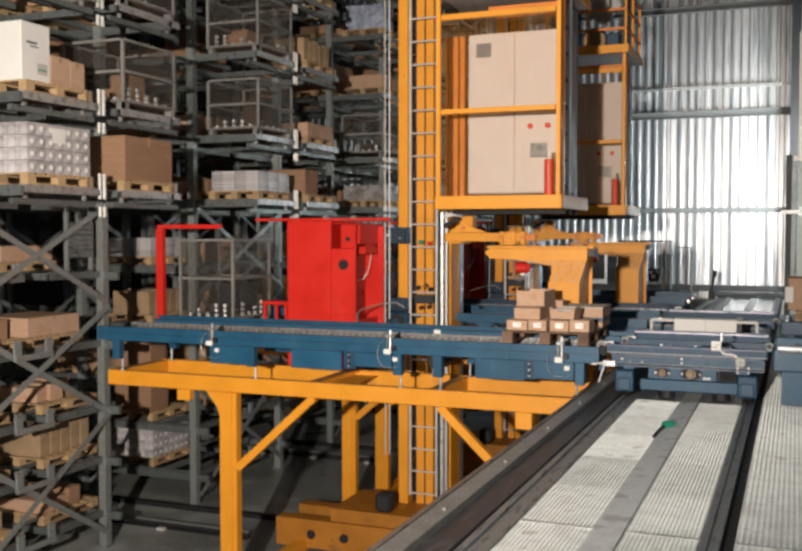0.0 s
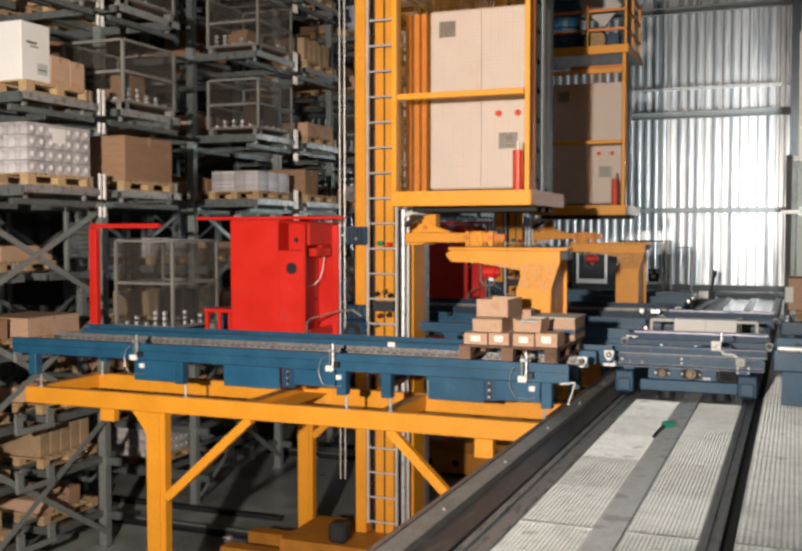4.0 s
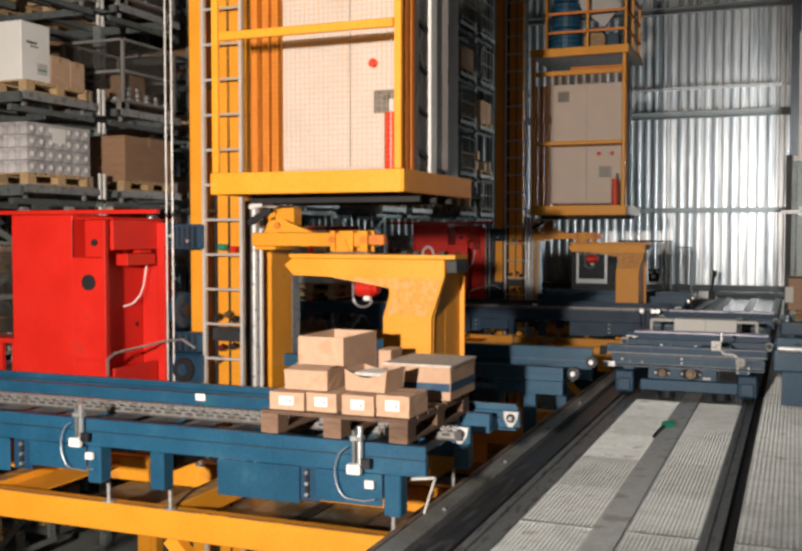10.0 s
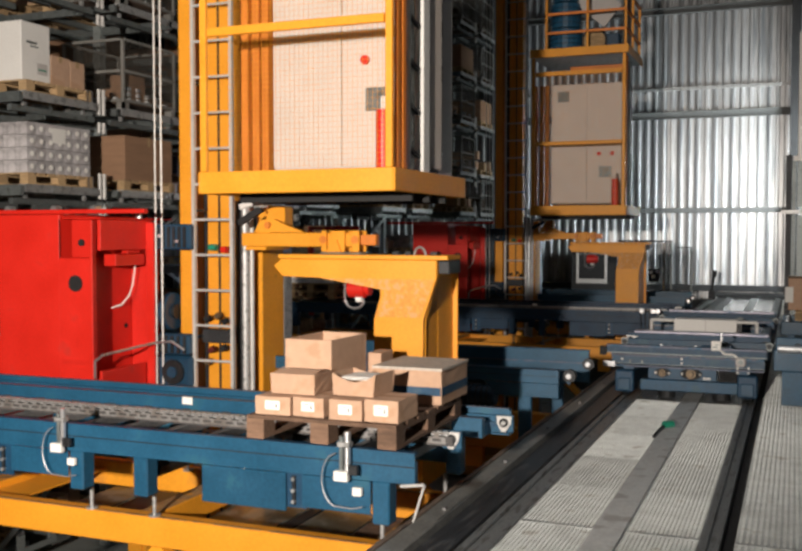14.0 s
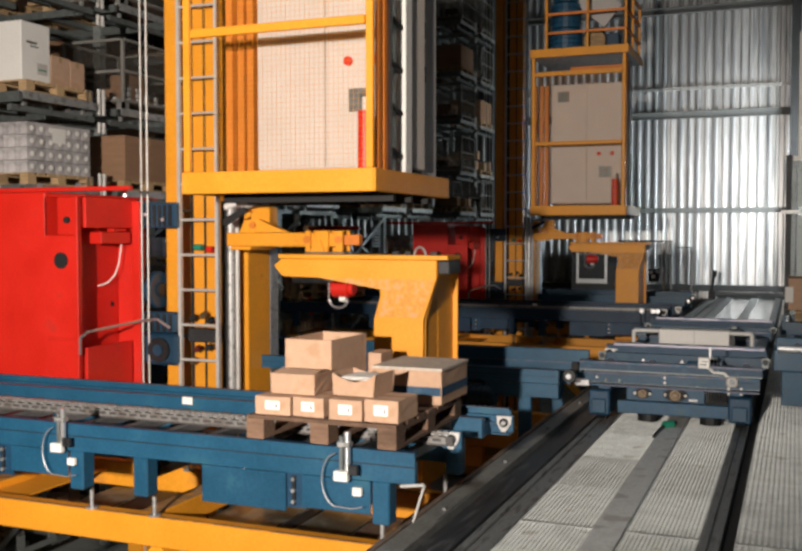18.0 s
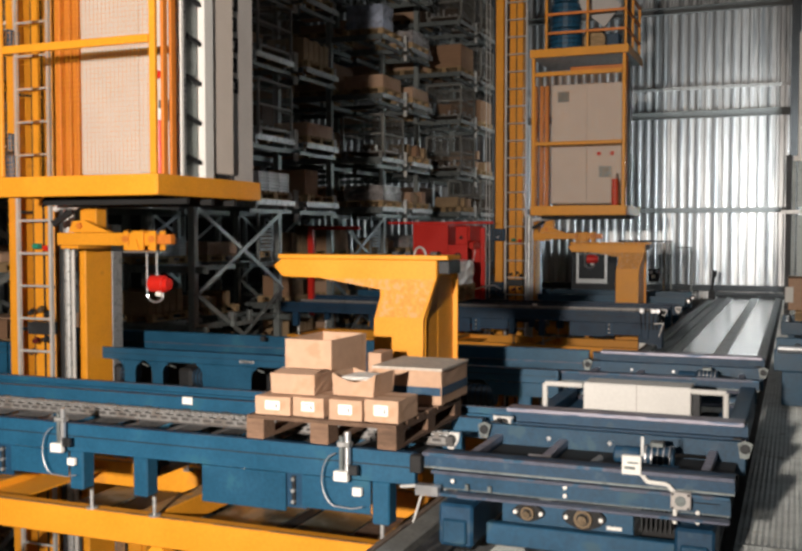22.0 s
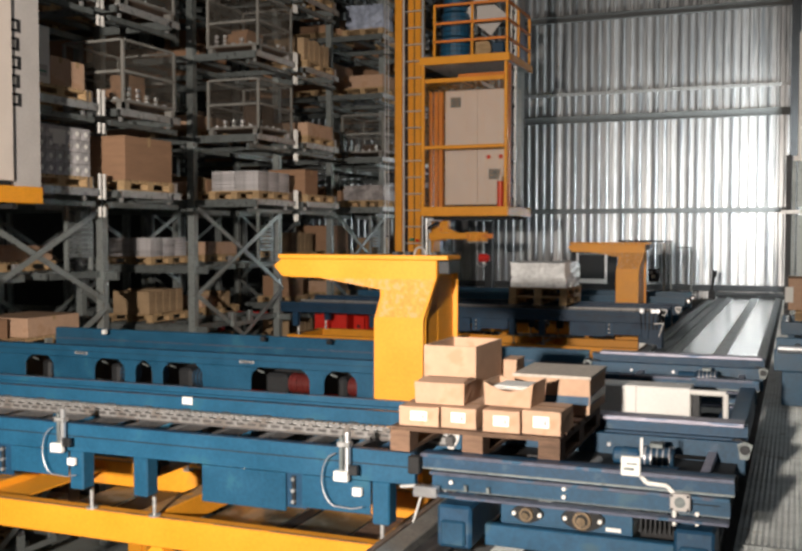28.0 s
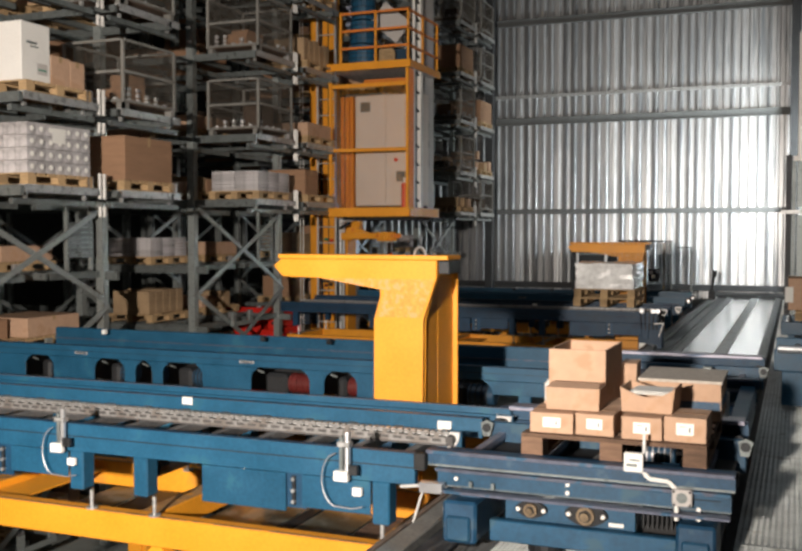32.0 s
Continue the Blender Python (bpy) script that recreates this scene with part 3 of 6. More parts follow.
FILMGREY = mat("clear_film_over_packs", (0.45, 0.42, 0.42), 0.25, amount=0.35, grain=10, bump=0.5)
FILMBLUE = mat("blue_white_film", (0.42, 0.48, 0.62), 0.3, amount=0.35, grain=10, bump=0.5)
PLAN = {
    (0, 5): ("packs", "box"), (0, 6): ("white", "cage"), (0, 7): ("cage", "cage"),
    (1, 5): ("trays", "two"), (1, 6): ("cage", "low"), (1, 7): ("cage", "sacks"), (1, 8): ("low", "blue"),
    (0, 4): ("two", "low"), (1, 4): ("trays", "low"), (2, 4): ("sacks", "box"), (0, 3): ("none", "none"), (1, 3): ("sacks", "mix"), (2, 3): ("two", "low"),
    (0, 0): ("mix", "mix"), (1, 0): ("packs", "none"), (0, 1): ("mix", "sacks"), (1, 1): ("two", "box"), (0, 2): ("sacks", "mix"), (1, 2): ("two", "sacks"),
    (2, 5): ("film", "mix"), (2, 6): ("cage", "mix"), (2, 7): ("low", "low"), (2, 8): ("blue", "film"), (2, 9): ("cage", "box"),
    (3, 5): ("mix", "cage"), (3, 6): ("cage", "mix"), (3, 7): ("cage", "box"), (3, 8): ("box", "cage"), (3, 9): ("cage", "cage"),
}


def stock():
    rnd = random.Random(11)
    for k in range(4):
        for li, z in enumerate(LEVELS):
            if k == 0 and li > 7 or k == 1 and li > 8:
                continue
            kinds = PLAN.get((k, li)) or [rnd.choice(("mix", "box", "low", "packs", "film", "mix", "sacks", "two")) for _ in range(2)]
            for side, kind in enumerate(kinds):
                y = N1 + PITCH * k + (0.68 if side == 0 else BLOCK - 0.72)
                x = (XR if z > 2 else XU - (0.95 if k or z > 0 else 0.2)) - 0.53
                load(kind, x, y, z, 100 * k + 10 * li + side)
                if side == 0 or k == 0:
                    if rnd.random() < (0.75 if z > 2 else 0.3):
                        load(rnd.choice(("mix", "low", "box", "two")), x - 1.25, y, z, 1000 + 100 * k + 10 * li + side)
                # fill cartons, their dark browns standing for the unlit depth of the rack
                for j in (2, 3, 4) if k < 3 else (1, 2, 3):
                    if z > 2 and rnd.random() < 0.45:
                        carton(x - 1.22 * j, y + rnd.uniform(-0.05, 0.05), z, 1.0, rnd.uniform(1.0, 1.2), rnd.uniform(0.5, 0.85), rnd.choice((CARDDARK, RUSTSHADE)), "large carton coloured dark for the unlit rack depth", tape=False)


stock()
load("mix", -10.6, 10.35, 0.22, 5)
load("low", -10.6, 11.6, 0.22, 6)
load("box", -11.3, 10.2, 1.28, 8)

# ---------------------------------------------------------------- stacker crane
CR = Vector((-5.0, 7.9, FLOOR))
RISE = 11.0


def crane():
    """Stacker crane with mast, ladder, cabinet platform, hoist arm and red lifting carriage."""
    c = thing("stacker_crane", "yellow stacker crane with a ladder, control cabinet and red carriage", "crane", "stacker cranes", at=CR)
    # chassis on the floor
    B("chassis_beam", (-7.35, -1.95, 7.5, 7.75, FLOOR + 0.09, FLOOR + 0.52), DUSTY, c)
    B("chassis_beam", (-7.35, -1.95, 8.25, 8.5, FLOOR + 0.09, FLOOR + 0.52), DUSTY, c)
    B("column_foot", (-5.1, -4.7, 8.502, 8.78, FLOOR + 0.09, FLOOR + 0.52), DUSTY, c)
    B("chassis_deck", (-6.45, -4.6, 7.55, 8.75, FLOOR + 0.524, FLOOR + 0.72), DUSTY, c)
    for x in (-6.6, -2.4):
        part("wheel", shape(tube, (x, 7.8, FLOOR + 0.17), (x, 8.2, FLOOR + 0.17), 0.17, 20), DARK, c)
    for x in (-6.75, -6.2):
        part("hole_plate", shape(tube, (x, 7.485, FLOOR + 0.3), (x, 7.502, FLOOR + 0.3), 0.07, 16), BLACK, c)
    B("motor", (-5.75, -5.5, 7.6, 7.85, FLOOR + 0.724, FLOOR + 1.0), DARK, c, 0.04)
    # mast
    z0 = FLOOR + 0.524
    B("mast_post", (-5.62, -5.46, 8.22, 8.52, z0, RISE), YELLOW, c, 0.012)
    # dark plate stands for the shaded gap between the posts
    B("mast_web", (-5.455, -5.36, 8.4, 8.48, z0, RISE), DARK, c)
    B("mast_post", (-5.355, -5.08, 8.3, 8.6, z0, RISE), YELLOW, c, 0.012)
    B("guide_strip", (-5.22, -5.2, 8.286, 8.296, z0, RISE), DARK, c, 0)
    for x, r, mt in ((-5.02, 0.045, DARK), (-4.96, 0.04, STEEL), (-4.89, 0.022, WHITEMETAL)):
        part("riser_pipe", shape(tube, (x, 8.36, z0), (x, 8.36, 2.17), r, 12), mt, c)
    B("rear_column", (-4.98, -4.88, 8.54, 8.98, z0, 1.73), YELLOW, c, 0.01)
    B("column_rail", (-4.93, -4.88, 8.985, 9.16, z0, 1.95), STEEL, c)
    B("column_head", (-4.96, -4.82, 8.58, 8.8, 1.735, 2.1), YELLOW, c)
    for x in (-4.75, -4.63, -4.53):
        B("guide_bar", (x - 0.035, x + 0.035, 8.0, 8.12, 2.36, 4.7), ORANGE, c)
    # ladder
    for x in (-5.37, -4.95):
        B("ladder_rail", (x - 0.016, x + 0.016, 8.08, 8.12, -2.1, RISE), WHITEMETAL, c, 0)
    bm = bmesh.new()
    tube(bm, (0, 0, 0), (0.40, 0, 0), 0.013, 8)
    rung = mesh_of("rung", bm, WHITEMETAL)
    for i in range(40):
        shared("rung", rung, c, Matrix.Translation(Vector((-5.36, 8.1, -2.07 + 0.338 * i)) - CR))
    for i in range(9):
        B("ladder_bracket", (-5.38, -5.35, 8.122, 8.3, -1.6 + i * 1.22, -1.57 + i * 1.22), DARK, c, 0)
    for x in (-5.74, -5.67):
        part("hoist_rope", shape(tube, (x, 8.0, -1.5), (x, 8.0, RISE), 0.009, 8), WHITEMETAL, c)
    for z, mt in ((1.72, GREEN), (1.70, RED), (0.86, RED)):
        part("switch", shape(tube, (-5.28 + (0.14 if mt is RED else 0), 8.22, z), (-5.2 + (0.12 if mt is RED else 0), 8.22, z), 0.032, 10), mt, c)
    B("switch_box", (-5.33, -5.03, 8.16, 8.28, 0.80, 0.93), DARK, c)
    for i, (x, z, mt) in enumerate(((-5.3, 1.02, DARK), (-5.18, 1.05, BRONZE), (-5.1, 1.0, DARK), (-5.25, 0.72, DARKRED), (-5.12, 0.74, DARK), (-5.3, 0.6, BRONZE))):
        part("limit_switch", shape(tube, (x, 8.17, z), (x + 0.05, 8.17, z + 0.03), 0.03, 10), mt, c)
    # lower platform with the cabinet
    pl = thing_part("platform", (-4.56, -2.85, 6.99, 8.67, 2.24, 2.26), STEEL, c)
    B("front_edge", (-4.56, -2.85, 6.97, 6.99, 2.18, 2.36), YELLOW, pl)
    B("side_edge", (-2.85, -2.83, 6.97, 8.69, 2.18, 2.36), YELLOW, pl)
    B("side_edge", (-4.58, -4.56, 6.97, 8.69, 2.18, 2.36), YELLOW, pl)
    B("back_edge", (-4.56, -2.85, 8.67, 8.69, 2.18, 2.36), YELLOW, pl)
    for y in (7.5, 7.9, 8.3):
        B("under_rib", (-4.5, -2.9, y, y + 0.05, 2.12, 2.235), BLACK, c, 0)
    for x in (-4.54, -2.89):
        B("guard_post", (x - 0.03, x + 0.03, 6.985, 7.03, 2.362, 5.058), YELLOW, c)
    B("guard_rail", (-4.5, -2.93, 6.985, 7.03, 3.46, 3.53), YELLOW, c)
    B("guard_rail", (-4.5, -2.93, 6.985, 7.03, 4.72, 4.80), YELLOW, c)
    for y in (7.12, 7.24):
        B("side_guard", (-2.90, -2.872, y, y + 0.075, 2.362, 5.058), ORANGE, c)
    bm = bmesh.new()
    for i in range(38):
        x = -4.5 + i * 0.042
        box(bm, x, x + 0.002, 7.0, 7.002, 2.37, 4.72)
    for i in range(56):
        z = 2.39 + i * 0.042
        box(bm, -4.51, -2.92, 7.003, 7.005, z, z + 0.002)
    part("guard_mesh", bm, YELLOW, c)
    cab = B("control_cabinet", (-4.42, -2.96, 7.97, 8.4, 2.42, 4.7), CABINET, c, 0.01)
    for x0, x1 in ((-4.415, -3.737), (-3.728, -2.965)):
        d = B("cabinet_door", (x0, x1, 7.945, 7.968, 2.44, 4.68), CABINET, cab, 0.005)
    B("vent", (-4.30, -4.08, 7.936, 7.944, 4.36, 4.56), RACK, cab, 0.003)
    B("vent", (-3.50, -3.26, 7.936, 7.944, 2.92, 3.12), RACK, cab, 0.003)
    for x in (-3.50, -3.25):
        part("button", shape(tube, (x, 7.944, 3.36), (x, 7.91, 3.36), 0.04, 14), RED, cab)
    part("extinguisher", shape(tube, (-3.105, 7.4, 2.365), (-3.105, 7.4, 2.85), 0.064, 14, bevel=0.008), RED, c, "red fire extinguisher")
    part("extinguisher_neck", shape(tube, (-3.105, 7.4, 2.85), (-3.105, 7.4, 2.96), 0.024, 10), WHITE, c)
    B("plinth", (-4.4, -2.98, 7.99, 8.38, 2.262, 2.418), DARK, c)
    # cable rails and cover on the platform's end
    B("cable_rail", (-2.95, -2.90, 7.43, 7.48, 2.262, RISE), WHITE, c)
    B("cable_rail", (-3.0, -2.925, 7.84, 7.99, 2.262, RISE), WHITE, c)
    B("rail_web", (-3.01, -2.995, 7.5, 7.83, 2.262, RISE), RACK, c)
    part("conduit", shape(tube, (-2.96, 7.55, 2.262), (-2.96, 7.55, RISE), 0.025, 10), STEEL, c)
    for i in range(18):
        z = 2.5 + i * 0.36
        part("rail_bracket", shape(bar, (-2.96, 7.6, z + 0.05), (-2.96, 7.82, z), 0.035, 0.03, (1, 0, 0)), DARK, c)
    bm = bmesh.new()
    for i in range(110):
        z = 2.3 + i * 0.05
        box(bm, -2.93, -2.91, 7.485, 7.50, z, z + 0.028)
    part("cable_comb", bm, BLACK, c, "toothed black cable comb")
    # dark strip stands for the cover's front face in shade
    B("seam_strip", (-3.075, -3.05, 8.01, 8.325, 2.262, RISE), DARK, c)
    cover = B("mast_cover", (-3.055, -3.03, 8.33, 8.89, 2.262, RISE), GREYCOVER, c, 0.008, "light grey cover with dark marking shapes")
    B("cover_return", (-3.20, -3.06, 8.80, 8.88, 2.262, RISE), GREYCOVER, c, 0.004)
    for i in range(5):
        z = 4.11 - 0.2 * i
        y, w = 8.41, 0.19 - 0.02 * (i % 2)
        B("marking", (-3.0285, -3.0255, y, y + 0.058, z - 0.072, z + 0.072), BLACK, cover, 0)
        B("marking", (-3.0285, -3.0255, y + w - 0.058, y + w, z - 0.072, z + 0.072), BLACK, cover, 0)
        for dz in (-0.055, 0.055):
            B("marking", (-3.0285, -3.0255, y + 0.059, y + w - 0.059, z + dz - 0.017, z + dz + 0.017), BLACK, cover, 0)
    # upper platform with the drive
    up = thing_part("upper_platform", (-4.6, -2.83, 6.97, 8.69, 5.09, 5.11), STEEL, c)
    B("front_edge", (-4.6, -2.81, 6.95, 6.97, 5.06, 5.21), YELLOW, up)
    B("side_edge", (-2.83, -2.81, 6.971, 8.69, 5.06, 5.21), YELLOW, up)
    for x in (-4.3, -3.55, -2.87):
        B("rail_post", (x - 0.02, x + 0.02, 6.98, 7.02, 5.112, 6.2), YELLOW, up, 0)
    for z in (5.47, 5.81, 6.15):
        B("hand_rail", (-4.3, -2.85, 6.98, 7.02, z, z + 0.045), ORANGE, up, 0)
        B("hand_rail", (-2.89, -2.85, 7.021, 8.66, z, z + 0.045), ORANGE, up, 0)
    for y in (7.8, 8.64):
        B("rail_post", (-2.89, -2.85, y - 0.02, y + 0.02, 5.112, 6.2), YELLOW, up, 0)
    for z0, z1, w in ((5.18, 5.62, 0.30), (5.66, 6.1, 0.27), (6.14, 6.75, 0.24)):
        m = part("drive_motor", shape(tube, (-4.06, 7.55, z0), (-4.06, 7.55, z1), w, 20), BLUE, c, "blue lifting motor")
        for i in range(4):
            zz = z0 + (z1 - z0) * (0.2 + 0.2 * i)
            part("cooling_rib", shape(tube, (-4.06, 7.55, zz - 0.012), (-4.06, 7.55, zz + 0.012), w + 0.025, 20), MOTOR, m)
    part("motor_foot", shape(tube, (-4.06, 7.55, 5.112), (-4.06, 7.55, 5.18), 0.34, 20), DARK, c)
    part("drive_drum", shape(tube, (-3.5, 7.4, 5.38), (-3.5, 7.7, 5.38), 0.24, 24), BLACK, c)
    part("drum_rim", shape(tube, (-3.5, 7.38, 5.38), (-3.5, 7.4, 5.38), 0.2, 24), WOOD, c)
    part("sloped_cover", shape(bar, (-3.75, 7.6, 6.3), (-3.2, 7.6, 5.85), 0.5, 0.04, (0, 1, 0)), GREYCOVER, c)
    part("brake_block", shape(box, -3.3, -3.05, 7.4, 7.7, 5.112, 5.5, bevel=0.02), MOTOR, c)
    for i in range(3):
        B("cable_duct", (-3.9, -2.95, 7.2 + i * 0.16, 7.3 + i * 0.16, 4.82, 4.9), ORANGE, c)
    # hoist arm below the platform
    arm = B("hoist_arm", (-4.79, -3.65, 8, 8.12, 1.735, 1.862), YELLOW, c, 0.008)
    B("arm_end", (-3.648, -3.44, 8.02, 8.1, 1.75, 1.845), ORANGE, arm)
    for x, w in ((-3.95, 0.05), (-3.85, 0.13), (-3.65, 0.07)):
        B("trolley_plate", (x, x + w, 7.97, 7.996, 1.69, 1.88), YELLOW, arm, 0.004)
        B("trolley_plate", (x, x + w, 8.124, 8.15, 1.69, 1.88), YELLOW, arm, 0.004)
    for x in (-3.93, -3.62):
        part("trolley_wheel", shape(tube, (x, 7.96, 1.8), (x, 7.969, 1.8), 0.035, 14), ORANGE, arm)
    part("trolley_gusset", shape(prism, [(-3.89, 1.69), (-3.75, 1.69), (-3.79, 1.8), (-3.85, 1.8)], "y", 7.95, 7.968), YELLOW, arm)
    B("trolley_axle", (-3.97, -3.57, 7.98, 8.14, 1.665, 1.685), SILVER, arm, 0.004)
    part("swivel", shape(prism, [(-4.67, 1.866), (-4.15, 1.866), (-4.31, 1.92), (-4.47, 1.985), (-4.61, 1.98)], "y", 8.03, 8.1), YELLOW, c)
    part("swivel_pin", shape(tube, (-4.52, 8, 1.93), (-4.52, 8.029, 1.93), 0.03, 12), ORANGE, c)
    B("swivel_block", (-4.61, -4.41, 8.14, 8.3, 1.87, 2.11), YELLOW, c)
    B("arm_pivot", (-4.77, -4.55, 8.03, 8.5, 1.70, 1.733), YELLOW, c)
    bm = bmesh.new()
    pts = [(-4.77, 7.96, 2.1), (-4.65, 7.94, 2.13), (-4.5, 7.94, 2.12), (-4.45, 7.95, 2.15)]
    for a, b in zip(pts, pts[1:]):
        tube(bm, a, b, 0.03, 8)
    part("hose", bm, WHITE, c)
    part("hose_clip", shape(bar, (-4.79, 7.96, 1.95), (-4.55, 7.96, 2.08), 0.06, 0.04), BLACK, c)
    bm = bmesh.new()
    for x, za, zb2 in ((-3.792, 1.24, 1.66), (-3.677, 1.42, 1.66)):
        z = za
        while z < zb2:
            tube(bm, (x - 0.006, 8.13, z), (x + 0.006, 8.13, z + 0.03), 0.011, 6)
            z += 0.034
    part("chain", bm, SILVER, arm, "bright hoist chain")
    part("hoist_body", shape(tube, (-3.747, 8.13, 1.36), (-3.577, 8.13, 1.36), 0.085, 18, bevel=0.012), RED, arm, "red chain hoist")
    part("hoist_cap", shape(tube, (-3.577, 8.13, 1.36), (-3.537, 8.13, 1.36), 0.06, 16), RED, arm)
    part("hook_block", shape(tube, (-3.677, 8.13, 1.265), (-3.617, 8.13, 1.265), 0.03, 12), PAPER, arm)
    bm = bmesh.new()
    for i in range(10):
        a, b = math.pi * (1 + i / 10), math.pi * (1 + (i + 1) / 10)
        tube(bm, (-3.697 + 0.09 * math.cos(a), 8.13, 1.25 + 0.07 * math.sin(a)), (-3.697 + 0.09 * math.cos(b), 8.13, 1.25 + 0.07 * math.sin(b)), 0.012, 6)
    part("hook", bm, SILVER, arm)
    carriage(c)
    return c


def thing_part(name, dims, material, parent):
    return part(name, shape(box, *dims), material, parent)


def carriage(c):
    """The red lifting carriage, which rises on the mast."""
    k = B("carriage", (-7.03, -6.30, 7.30, 8.45, -0.2, 2.03), RED, c, 0.01, "red lifting carriage")
    B("ridge", (-6.29, -5.90, 7.27, 7.32, -0.05, 1.63), RED, k, 0.008)
    B("upper_ridge", (-6.14, -5.90, 7.275, 7.32, 1.634, 1.98), RED, k, 0.008)
    # panel seam, the shadow along the ridge put in as a dark red line
    B("seam", (-6.3, -6.291, 7.296, 7.30, -0.05, 1.98), DARKRED, k, 0)
    B("kick_strip", (-6.26, -5.93, 7.262, 7.268, 0.66, 0.70), RED, k, 0.002)
    B("edge_strip", (-5.92, -5.885, 7.24, 7.268, -0.05, 1.98), RED, k)
    B("top_beam", (-5.90, -5.86, 7.33, 8.1, 1.70, 1.98), RED, k)
    B("top_plate", (-6.29, -5.86, 7.325, 8.45, 1.985, 2.0), RED, k)
    B("end_post", (-5.86, -5.77, 8.0, 8.1, -0.05, 1.96), RED, k)
    B("bottom_beam", (-5.90, -5.86, 7.33, 7.995, -0.05, 0.6), RED, k)
    B("recess_panel", (-6.15, -6.12, 7.33, 8.4, 0.3, 1.98), RED, k)
    B("recess_end", (-6.115, -5.905, 8.11, 8.14, -0.05, 1.98), RED, k)
    part("bolt_hole", shape(tube, (-6.119, 8.02, 0.95), (-6.112, 8.02, 0.95), 0.025, 12), BLACK, k)
    B("latch_bracket", (-6.0, -5.865, 7.55, 7.99, 1.55, 1.66), RED, k)
    B("latch_arm", (-5.96, -5.88, 7.75, 7.95, 1.665, 1.695), RED, k)
    part("tie_bolt", shape(tube, (-5.86, 7.9, 2.0), (-5.86, 7.9, 2.06), 0.03, 10), SILVER, k)
    for x, z, r in ((-6.09, 1.40, 0.075), (-6.02, 1.77, 0.032), (-6.09, 0.27, 0.05)):
        part("bolt_hole", shape(tube, (x, 7.255, z), (x, 7.274, z), r, 18), BLACK, k)
    B("top_rail", (-7.6, -5.4, 7.35, 7.42, 2.035, 2.075), RED, k)
    for x in (-7.0, -6.45, -6.0):
        part("roller", shape(tube, (x, 7.4, 2.08), (x, 7.48, 2.08), 0.035, 12), SILVER, k)
    # the fork bay behind the plate
    B("bay_post", (-9.36, -9.24, 7.30, 7.40, 0.424, 1.92), RED, k)
    for y in (7.35, 8.4):
        B("bay_foot", (-9.35, -9.25, y - 0.04, y + 0.04, 0.16, 0.218), RED, k)
        B("bay_floor_beam", (-9.36, -7.035, y - 0.05, y + 0.05, 0.22, 0.42), RED, k)
    B("bay_head", (-9.36, -8.2, 7.33, 7.41, 1.925, 1.99), RED, k)
    B("bay_floor", (-9.2, -7.04, 7.41, 8.34, 0.36, 0.42), RACK, k)
    B("stool_top", (-7.5, -7.05, 7.36, 7.7, 0.78, 0.83), RED, k)
    for x in (-7.46, -7.26, -7.1):
        B("stool_leg", (x - 0.02, x + 0.02, 7.38, 7.42, 0.425, 0.775), RED, k, 0)
    # drive motors between carriage and mast
    B("clamp_box", (-5.765, -5.36, 8.02, 8.16, 1.70, 1.945), MOTOR, k, 0.015)
    for i in range(6):
        B("rib", (-5.74 + 0.06 * i, -5.71 + 0.06 * i, 8.005, 8.019, 1.72, 1.92), DARK, k, 0)
    for x, z in ((-5.7, 1.83), (-5.5, 1.78)):
        part("bolt", shape(tube, (x, 7.99, z), (x, 8.004, z), 0.016, 8), SILVER, k)
    part("brake_drum", shape(tube, (-5.74, 8.19, 1.09), (-5.66, 8.19, 1.09), 0.185, 28, bevel=0.012), MOTOR, k)
    part("drum_hub", shape(tube, (-5.66, 8.19, 1.09), (-5.63, 8.19, 1.09), 0.07, 16), DARK, k)
    B("gear_box", (-5.755, -5.39, 8.02, 8.15, 0.685, 0.885), MOTOR, k, 0.02)
    B("gear_box", (-5.755, -5.37, 8.02, 8.15, 0.37, 0.675), MOTOR, k, 0.03)
    for i in range(5):
        B("rib", (-5.73 + 0.07 * i, -5.70 + 0.07 * i, 8.005, 8.019, 0.70, 0.87), DARK, k, 0)
    part("gear_cover", shape(tube, (-5.56, 7.99, 0.52), (-5.56, 8.02, 0.52), 0.12, 20), DARK, k)
    part("gear_cap", shape(tube, (-5.56, 7.975, 0.52), (-5.56, 7.989, 0.52), 0.055, 14), MOTOR, k)
    bm = bmesh.new()
    pts = [(-5.95, 7.97, 1.64), (-5.96, 7.96, 1.5), (-5.98, 7.95, 1.35), (-6.0, 7.92, 1.25), (-6.04, 7.86, 1.17), (-6.1, 7.78, 1.14)]
    for a, b in zip(pts, pts[1:]):
        tube(bm, a, b, 0.007, 6)
    part("cable", bm, PAPER, k)
    bm = bmesh.new()
    pts = [(-5.85, 7.22, 0.55), (-5.85, 7.22, 0.70), (-5.83, 7.3, 0.75), (-5.8, 7.6, 0.77), (-5.74, 7.95, 0.80), (-5.55, 7.97, 0.82), (-5.42, 7.99, 0.74)]
    for a, b in zip(pts, pts[1:]):
        tube(bm, a, b, 0.013, 6)
    part("hand_bar", bm, SILVER, k)
    MOVING.setdefault("carriage", []).append(k)


crane_front = crane()
crane_rear = copy_thing(crane_front, Matrix.Translation(CR + Vector((0, 10.95, 0))))
carriage_front = MOVING["carriage"][0]
carriage_rear = [o for o in crane_rear.children if o.name.startswith("carriage")][0]
tagged(crane_front, "yellow stacker crane carrying a mesh box on its red carriage")
tagged(crane_rear, "yellow stacker crane near the corrugated wall")

